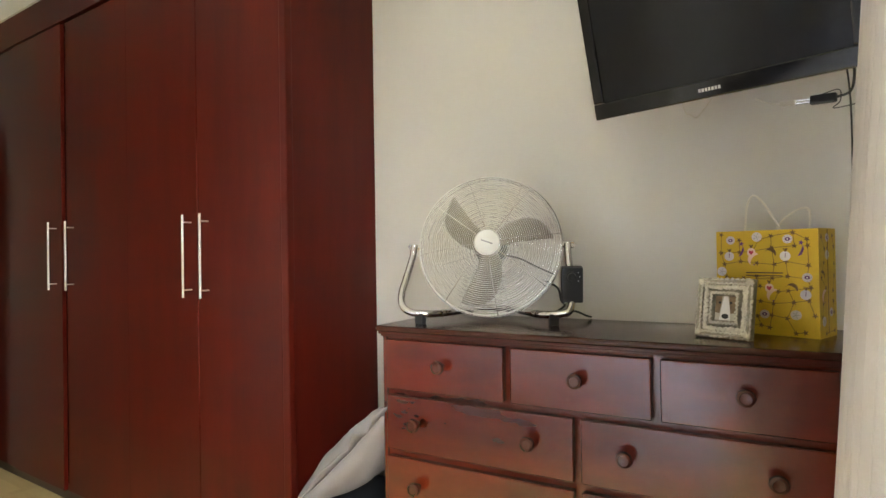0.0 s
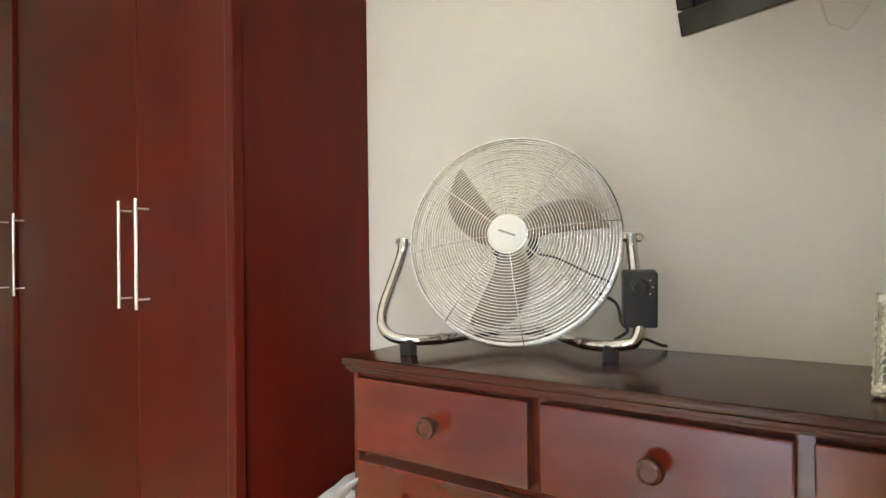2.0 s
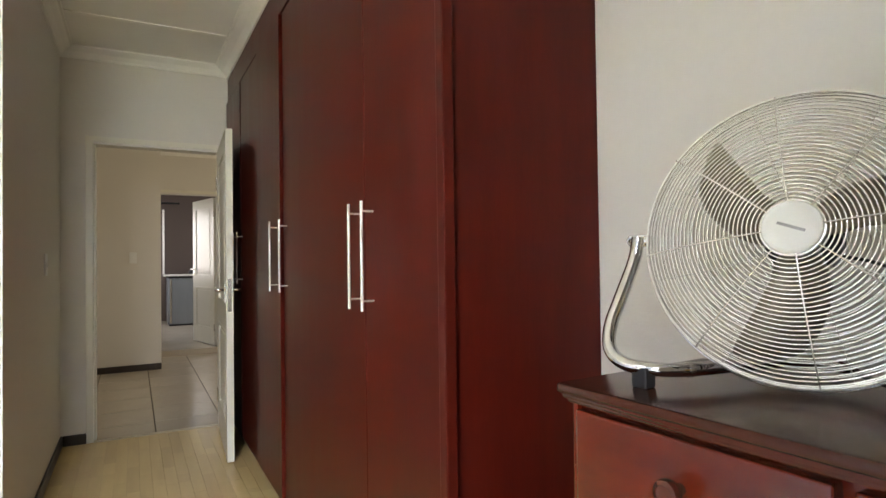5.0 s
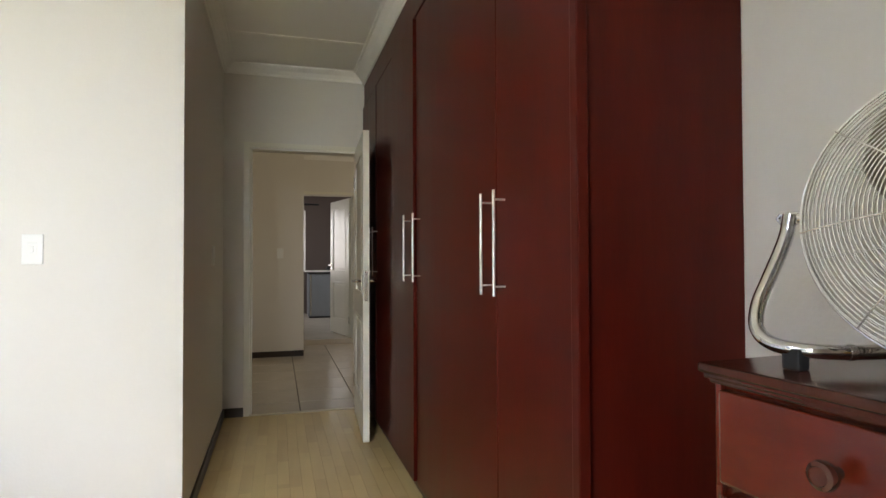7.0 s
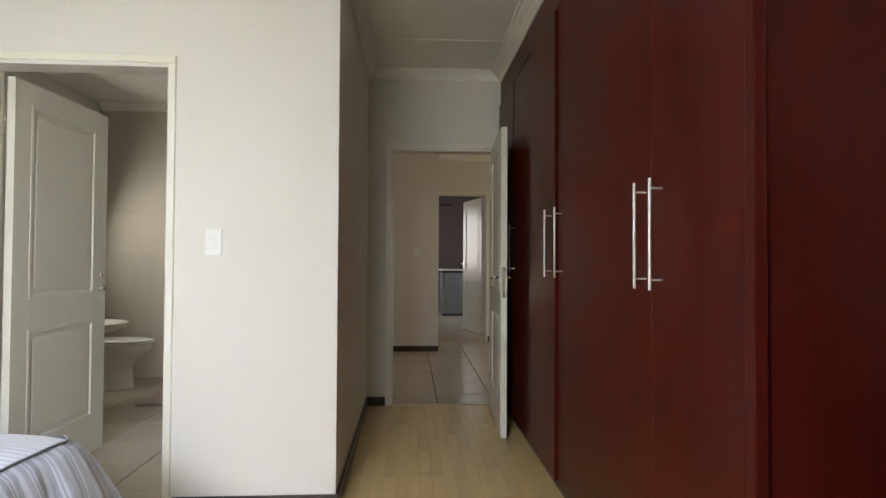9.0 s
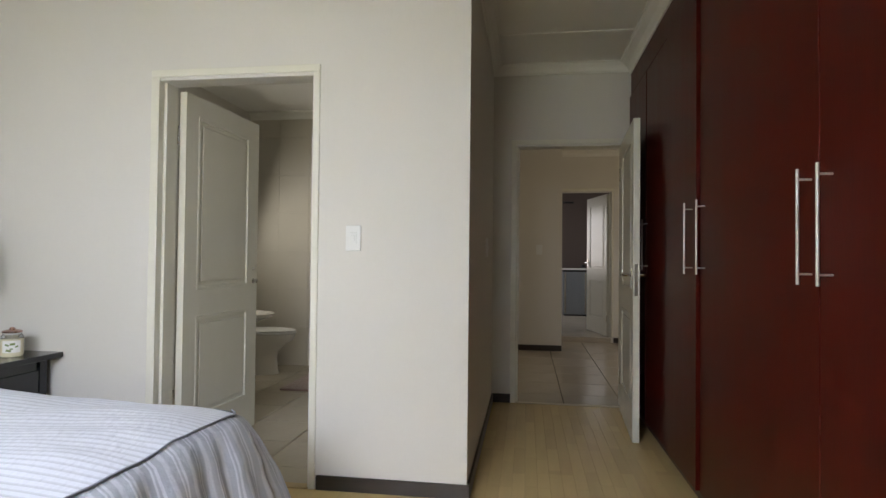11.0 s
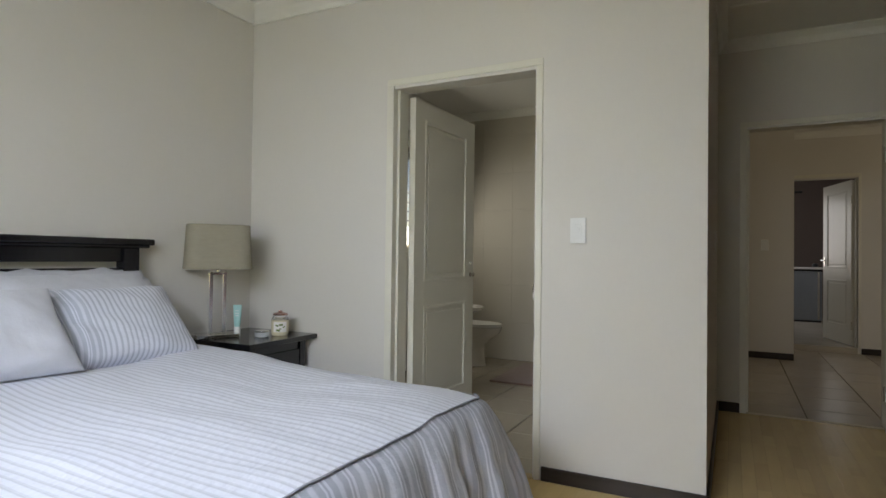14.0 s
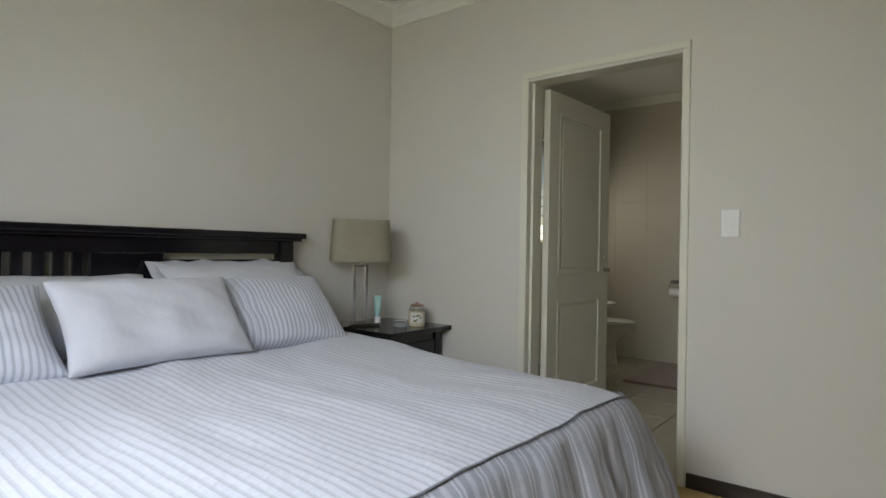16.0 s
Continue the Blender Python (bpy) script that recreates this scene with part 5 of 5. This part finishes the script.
tagged(part("antenna_cable", tube(smooth_path([(0.13, 1.955, 1.75), (0.15, 1.97, 1.64), (0.165, 1.975, 1.625), (0.182, 1.97, 1.612), (0.200, 1.965, 1.628), (0.26, 1.95, 1.70)]), 0.0022, 6), CABLE_WHITE, None, "thin loop of pale cable hanging below the television", smooth=True), category="cable")
tagged(part("hanging_cable", tube(smooth_path([(0.53, 1.90, 1.75), (0.548, 1.975, 1.60), (0.549, 1.985, 1.30), (0.549, 1.990, 1.10), (0.555, 1.990, 1.004)]), 0.0022, 6), CABLE_BLACK, None, "thin black cable hanging down the wall to the chest of drawers", smooth=True), category="cable")
e = thing("cable_adapter", pose(0.490, 1.87, 1.596, 0, 2, -10), "black inline adapter plugged to a white cable below the television", "adapter")
part("body", bm_box(-0.028, 0.028, -0.010, 0.010, -0.011, 0.011, bevel=0.004), BLACK_PLASTIC, e)
part("plug", bm_box(-0.095, -0.060, -0.006, 0.006, -0.006, 0.006, bevel=0.002), CABLE_WHITE, e)
for z in (-0.003, 0.004):
    part("pin", tube([(-0.061, 0, z), (-0.027, 0, z)], 0.002, 6), CHROME, e)
part("white_lead", tube(smooth_path([(-0.095, 0, 0), (-0.125, 0.01, 0.010), (-0.16, 0.03, 0.030)]), 0.002, 6), CABLE_WHITE, e, smooth=True)
part("black_lead", tube(smooth_path([(0.027, 0, 0), (0.055, 0, 0.01), (0.062, 0, 0.05), (0.055, 0.01, 0.10)]), 0.003, 6), CABLE_BLACK, e, smooth=True)
part("thin_lead", tube(smooth_path([(0.060, 0.02, 0.09), (0.075, 0.0, 0.045), (0.080, -0.01, 0.02)]), 0.0013, 6), CABLE_BLACK, e, smooth=True)
part("thin_lead", tube(smooth_path([(-0.005, 0.01, 0.014), (0.03, 0.01, 0.02), (0.035, 0, -0.01), (0.022, 0, -0.026), (0.08, 0, -0.020)]), 0.0013, 6), CABLE_BLACK, e, smooth=True)

# ---------- pillow and holdall beside the chest ----------
e = thing("holdall", pose(0, 0, 0), "black fabric holdall with white stitching, standing beside the wardrobe", "bag")
FABRIC = material("black_nylon", (0.017, 0.019, 0.022), 0.7, vary=0.2, bump=0.3, bump_scale=300)
part("body", bm_box(-1.035, -0.735, 1.60, 1.96, 0.0, 0.36, bevel=0.05, seg=4), FABRIC, e, smooth=True)
for x in (-0.93, -0.90):
    part("strap_stitching", tube(smooth_path([(x, 1.597, 0.15), (x, 1.597, 0.30), (x + 0.004, 1.612, 0.347), (x + 0.010, 1.66, 0.3615)]), 0.0016, 6), CABLE_WHITE, e)
# off-white cotton, its colour darkened to hold the shade of the gap
SHADED_COTTON = material("aged_cotton", (0.30, 0.28, 0.28), 0.9, vary=0.05, scale=6, fine=200, bump=0.3, bump_scale=14, sheen=0.1)
pl = pillow("spare_pillow", pose(-0.870, 1.760, 0.545, 0, 0, 0) @ pose(0, 0, 0, 0, -43, 0), 0.56, 0.40, 0.15, SHADED_COTTON, "off-white pillow wedged between wardrobe and chest of drawers", flange=0.03, seed=21)
pl["group"] = "spare bedding"

# ---------- curtain and window ----------
e = thing("curtain", pose(0, 0, 0), "pale grey-beige curtain hanging in soft folds beside the window", "curtain")
bm = bmesh.new()


def curtain_place(s, v):
    fold = math.sin(s * 52 + 0.6 * math.sin(s * 9)) * (0.034 + 0.006 * v)
    return Vector((0.622 - 0.140 * v + fold + 0.004 * noise.noise(Vector((s * 10, v * 3, 0))), 0.42 + s, 2.30 - 2.27 * v))


sheet_mesh(bm, span(0, 0.98, 150), span(0, 1, 24), curtain_place, lambda s, v: (s, v))
c = part("drape", bm, CURTAIN, e, smooth=True)
mod = c.modifiers.new("thick", "SOLIDIFY")
mod.thickness = 0.002
part("heading_tape", bm_box(0.614, 0.630, 0.42, 1.40, 2.27, 2.30), CURTAIN, e)
e = thing("curtain_rod", pose(0, 0, 0), "brushed steel curtain rod over the window", "curtain rod")
part("rod", tube([(0.604, -1.35, 2.325), (0.604, 1.46, 2.325)], 0.012, 14), STEEL, e, smooth=True)
for y in (-1.25, 1.42):
    part("rod_bracket", tube([(0.604, y, 2.325), (RX - 0.001, y, 2.325)], 0.008, 10), STEEL, e, smooth=True)

e = tagged(new("window_1"), "white framed bedroom window", kind="structure")
for y in (-1.0, -0.38, 0.24, 0.86):
    part("window_frame", bm_box(RX + 0.05, RX + 0.10, y, y + 0.04, 0.8, 2.1, bevel=0.003), WHITE_GLOSS, e)
for z in (0.8, 2.06):
    part("window_frame", bm_box(RX + 0.052, RX + 0.098, -0.96, 0.86, z, z + 0.04, bevel=0.003), WHITE_GLOSS, e)
part("window_sill", bm_box(RX - 0.02, RX + 0.05, -1.02, 0.92, 0.775, 0.799, bevel=0.004), WHITE_GLOSS, e)
for y in (-0.96, -0.34, 0.28):
    p = part("pane", bm_box(RX + 0.072, RX + 0.076, y, y + 0.58, 0.84, 2.06), GLASS, e)
    p.visible_shadow = False

# ---------- bathroom ----------
def toilet(m):
    e = thing("toilet", m, "white ceramic toilet with its seat lid closed", "toilet")
    bm = bmesh.new()
    rings = []
    for z, w, f, b in ((0.0, 0.125, 0.275, -0.20), (0.02, 0.120, 0.265, -0.20), (0.16, 0.106, 0.250, -0.20), (0.22, 0.115, 0.265, -0.21), (0.285, 0.150, 0.345, -0.22), (0.335, 0.176, 0.415, -0.22), (0.395, 0.183, 0.44, -0.22)):
        ring = []
        for i in range(36):
            a = 2 * math.pi * i / 36
            cy = 0.10
            y = cy + (math.sin(a) * (f - cy) if math.sin(a) > 0 else math.sin(a) * (cy - b))
            ring.append(bm.verts.new((w * math.cos(a), y, z)))
        rings.append(ring)
    for a, b in zip(rings, rings[1:]):
        for i in range(36):
            bm.faces.new((a[i], a[(i + 1) % 36], b[(i + 1) % 36], b[i]))
    bm.faces.new(list(reversed(rings[0])))
    bm.faces.new(rings[-1])
    part("bowl", bm, CERAMIC, e, smooth=True)
    for name, z0, z1, k in (("seat", 0.398, 0.414, 1.0), ("lid", 0.416, 0.434, 0.985)):
        bm = bmesh.new()
        rr = []
        for z, q in ((z0, 0.97), (z0 + 0.004, 1.0), (z1 - 0.005, 1.0), (z1, 0.96)):
            ring = []
            for i in range(36):
                a = 2 * math.pi * i / 36
                y = 0.10 + (math.sin(a) * 0.345 if math.sin(a) > 0 else math.sin(a) * 0.22) * k * q
                ring.append(bm.verts.new((0.187 * k * q * math.cos(a), y, z)))
            rr.append(ring)
        for a, b in zip(rr, rr[1:]):
            for i in range(36):
                bm.faces.new((a[i], a[(i + 1) % 36], b[(i + 1) % 36], b[i]))
        bm.faces.new(list(reversed(rr[0])))
        bm.faces.new(rr[-1])
        part(name, bm, SWITCH_WHITE, e, smooth=True)
    part("cistern", bm_box(-0.19, 0.19, -0.285, -0.125, 0.40, 0.76, bevel=0.02, seg=3), CERAMIC, e, smooth=True)
    part("cistern_lid", bm_box(-0.2, 0.2, -0.29, -0.12, 0.762, 0.79, bevel=0.01, seg=3), CERAMIC, e, smooth=True)
    return e


toilet(pose(-5.27, -1.955, 0.0))


def basin(m):
    e = thing("basin", m, "white ceramic wash basin on a tapering pedestal", "basin")
    bm = bmesh.new()
    rings = []
    for z, w, f in ((0.50, 0.09, 0.20), (0.55, 0.15, 0.29), (0.60, 0.23, 0.42), (0.625, 0.265, 0.49), (0.650, 0.275, 0.50), (0.655, 0.265, 0.49), (0.645, 0.225, 0.44), (0.58, 0.15, 0.33), (0.55, 0.05, 0.2)):
        ring = []
        for i in range(40):
            a = 2 * math.pi * i / 40
            y = 0.18 + (math.sin(a) * (f - 0.18) if math.sin(a) > 0 else math.sin(a) * 0.17)
            ring.append(bm.verts.new((w * math.cos(a), y, z)))
        rings.append(ring)
    for a, b in zip(rings, rings[1:]):
        for i in range(40):
            bm.faces.new((a[i], a[(i + 1) % 40], b[(i + 1) % 40], b[i]))
    bm.faces.new(list(reversed(rings[0])))
    bm.faces.new(rings[-1])
    part("bowl", bm, CERAMIC, e, smooth=True)
    p = turned([(0.10, 0.0), (0.095, 0.03), (0.07, 0.12), (0.07, 0.40), (0.09, 0.51)], 24)
    part("pedestal", p, CERAMIC, e, at=pose(0, 0.16, 0), smooth=True)
    part("tap", tube(smooth_path([(0, 0.05, 0.65), (0, 0.05, 0.74), (0, 0.10, 0.77), (0, 0.16, 0.74)]), 0.010, 12), CHROME, e, smooth=True)
    part("back_ledge", bm_box(-0.24, 0.24, -0.0, 0.08, 0.60, 0.66, bevel=0.015, seg=3), CERAMIC, e, smooth=True)
    return e


basin(pose(-4.60, -1.95, 0.0))
MAT_PINK = material("dusty_pink_bath_mat", (0.22, 0.14, 0.11), 0.95, vary=0.1, scale=20, fine=200, bump=1.0, bump_scale=160, sheen=0.3)
tagged(part("bath_mat", bm_box(-5.55, -4.58, -1.36, -0.90, -0.002, 0.016, bevel=0.006), MAT_PINK, None, "dusty pink-brown bath mat lying on the tiles"), category="bath mat")
e = thing("toilet_roll_holder", pose(BX + 0.009, -1.255, 0.80), "chrome toilet roll holder with a white roll on the tiled wall", "toilet roll holder")
part("wire", tube(smooth_path([(0.0, -0.05, 0.02), (0.05, -0.05, 0.025), (0.065, -0.05, 0.0), (0.065, -0.05, -0.09), (0.065, 0.07, -0.09)]), 0.005, 8), CHROME, e, smooth=True)
part("back_plate", bm_box(0.0, 0.006, -0.06, 0.06, 0.0, 0.035, bevel=0.002), CHROME, e)
part("roll", tube([(0.065, -0.045, -0.09), (0.065, 0.06, -0.09)], 0.052, 28), PRINT_WHITE, e, smooth=True)
part("flap", bm_box(0.0, 0.075, -0.045, 0.06, -0.032, -0.030, bevel=0.0005, seg=1), CHROME, e)

e = tagged(new("window_2"), "bathroom window with dark burglar bars and a raised dark blind", kind="structure")
for x in (-5.38, -4.95, -4.52):
    part("window_frame", bm_box(x, x + 0.04, SY - 0.09, SY - 0.05, 1.15, 2.1), WHITE_GLOSS, e)
for z in (1.15, 2.06):
    part("window_frame", bm_box(-5.34, -4.52, SY - 0.088, SY - 0.052, z, z + 0.04), WHITE_GLOSS, e)
for x in (-5.34, -4.91):
    p = part("pane", bm_box(x, x + 0.39, SY - 0.072, SY - 0.068, 1.19, 2.06), GLASS, e)
    p.visible_shadow = False
for k in range(6):
    part("bar", tube([(-5.37, SY - 0.02, 1.27 + 0.09 * k), (-4.49, SY - 0.02, 1.27 + 0.09 * k)], 0.005, 8), BLACK_PLASTIC, e)
e = thing("window_blind", pose(0, 0, 0), "dark slatted blind half raised over the bathroom window", "blind")
for k in range(22):
    part("slat", bm_box(-5.41, -4.45, SY + 0.012, SY + 0.036, 1.58 + 0.024 * k, 1.583 + 0.024 * k), BLACK_WOOD, e, at=pose(0, 0, 0))
part("head_box", bm_box(-5.41, -4.45, SY + 0.005, SY + 0.045, 2.11, 2.15, bevel=0.003), BLACK_WOOD, e)

cornice("cornice_bathroom", [(WX - 0.12, BN), (BX, BN), (BX, SY)], "white coved cornice")
cornice("cornice_hall", [(FX, 4.3), (FX, 1.175)], "white coved cornice")
# ceiling cover strips
for x in (-3.86, -2.66):
    structure("ceiling_strip", bm_box(x - 0.02, x + 0.02, SEY + 0.08, 1.45, CEIL - 0.006, CEIL + 0.001, bevel=0.002, seg=1), CORNICE, "white ceiling cover strip")
structure("threshold_strip", bm_box(EX - 0.025, EX + 0.02, 0.655, 1.465, -0.001, 0.006, bevel=0.002, seg=1), material("pale_threshold", (0.5, 0.42, 0.28), 0.4), "pale threshold strip between laminate and tiles")
structure("threshold_bathroom", bm_box(WX - 0.045, WX + 0.012, -1.15, -0.325, -0.001, 0.006, bevel=0.002, seg=1), material("oak_threshold", (0.42, 0.30, 0.13), 0.4), "oak threshold strip at the bathroom")

# ---------- far room ----------
GREY_CABINET = material("grey_enamel", (0.24, 0.26, 0.28), 0.35, 0.2, vary=0.06, stretch=(1, 1, 0.2), bump=0.02)
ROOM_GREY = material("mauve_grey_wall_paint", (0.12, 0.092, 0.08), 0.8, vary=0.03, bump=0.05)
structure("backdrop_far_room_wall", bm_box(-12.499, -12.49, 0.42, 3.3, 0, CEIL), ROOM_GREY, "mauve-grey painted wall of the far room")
e = thing("counter_cabinet", pose(0, 0, FZ), "grey freestanding cabinet with a white top in the far room", "cabinet")
part("body", bm_box(-12.0, -11.40, 1.44, 1.93, 0.03, 0.86, bevel=0.01), GREY_CABINET, e)
part("worktop", bm_box(-12.02, -11.36, 1.36, 1.97, 0.90, 0.935, bevel=0.006), CERAMIC, e, "white worktop")
part("control_strip", bm_box(-12.0, -11.395, 1.44, 1.93, 0.862, 0.898, bevel=0.002), BLACK_PLASTIC, e)
part("plinth", bm_box(-11.95, -11.42, 1.46, 1.91, 0.0, 0.03), BLACK_PLASTIC, e)
for y in (1.47, 1.86):
    part("trim_rail", bm_box(-11.40, -11.394, y, y + 0.03, 0.05, 0.85, bevel=0.001), STEEL, e)
e = thing("small_black_jar", pose(-11.55, 1.84, 0.936 + FZ), "small round black jar on the white worktop", "jar")
part("body", turned([(0.03, 0), (0.045, 0.01), (0.045, 0.05), (0.03, 0.065), (0, 0.066)], 20), BLACK_PLASTIC, e, smooth=True)
e = thing("far_curtain_rod", pose(0, 0, FZ), "dark wooden curtain rod with an end ball in the far room", "curtain rod")
part("rod", tube([(-11.45, 1.02, 2.23), (-11.45, 1.64, 2.23)], 0.018, 12), BLACK_WOOD, e, smooth=True)
part("rod_bracket", bm_box(-12.49, -11.45, 1.20, 1.22, 2.22, 2.24), BLACK_WOOD, e)
bm = bmesh.new()
box(bm, -11.62, -11.58, 1.36, 1.395, 0.937 + FZ, 2.12 + FZ, bevel=0.004)
tagged(part("white_post", bm, CERAMIC, None, "slim white upright post beside the far worktop"), category="post")

structure("floor_far_room", bm_box(-12.499, FX - 0.005, 0.42, 4.3, -0.01, FZ, bevel=0.002, seg=1), TILE, "cream tiled floor of the far room, one low step up")

# ---------- pieces of the floors and the bathroom wall ----------
plank_floor()
tile_floor("floor_hall", FX - 0.3, EX, SEY, 4.3, -5.35, 1.035, 0.465, "cream ceramic floor tiles with dark joints")
tile_floor("floor_bathroom", BX, WX - 0.02, SY, BN, -3.28, -0.70, 0.41, "cream ceramic bathroom floor tiles with dark joints")


def wall_tiles(name, make, cols, rows, label):
    e = tagged(new(name), label, kind="structure")
    me = bpy.data.meshes.new("tile")
    bm = make()
    bm.to_mesh(me)
    bm.free()
    me.materials.append(WALL_TILE)
    for c in cols:
        for r in rows:
            o = new("tile", me)
            o.parent = e
            o.location = (c[0], c[1], r)
    return e


wall_tiles("tiles_bathroom_west", lambda: bm_box(BX - 0.001, BX + 0.009, 0.0003, 0.3327, 0.0008, 0.4042, bevel=0.0008, seg=1),
           [(0, SY + 0.01 + 0.333 * i) for i in range(7)], [0.0, 0.405, 0.81, 1.215, 1.62, 2.025], "pale grey-white glazed bathroom wall tiles")
wall_tiles("tiles_bathroom_top", lambda: bm_box(BX - 0.001, BX + 0.009, 0.0003, 0.3327, 0.0008, 0.2695, bevel=0.0008, seg=1),
           [(0, SY + 0.01 + 0.333 * i) for i in range(7)], [2.43], "cut top row of pale grey-white bathroom wall tiles")
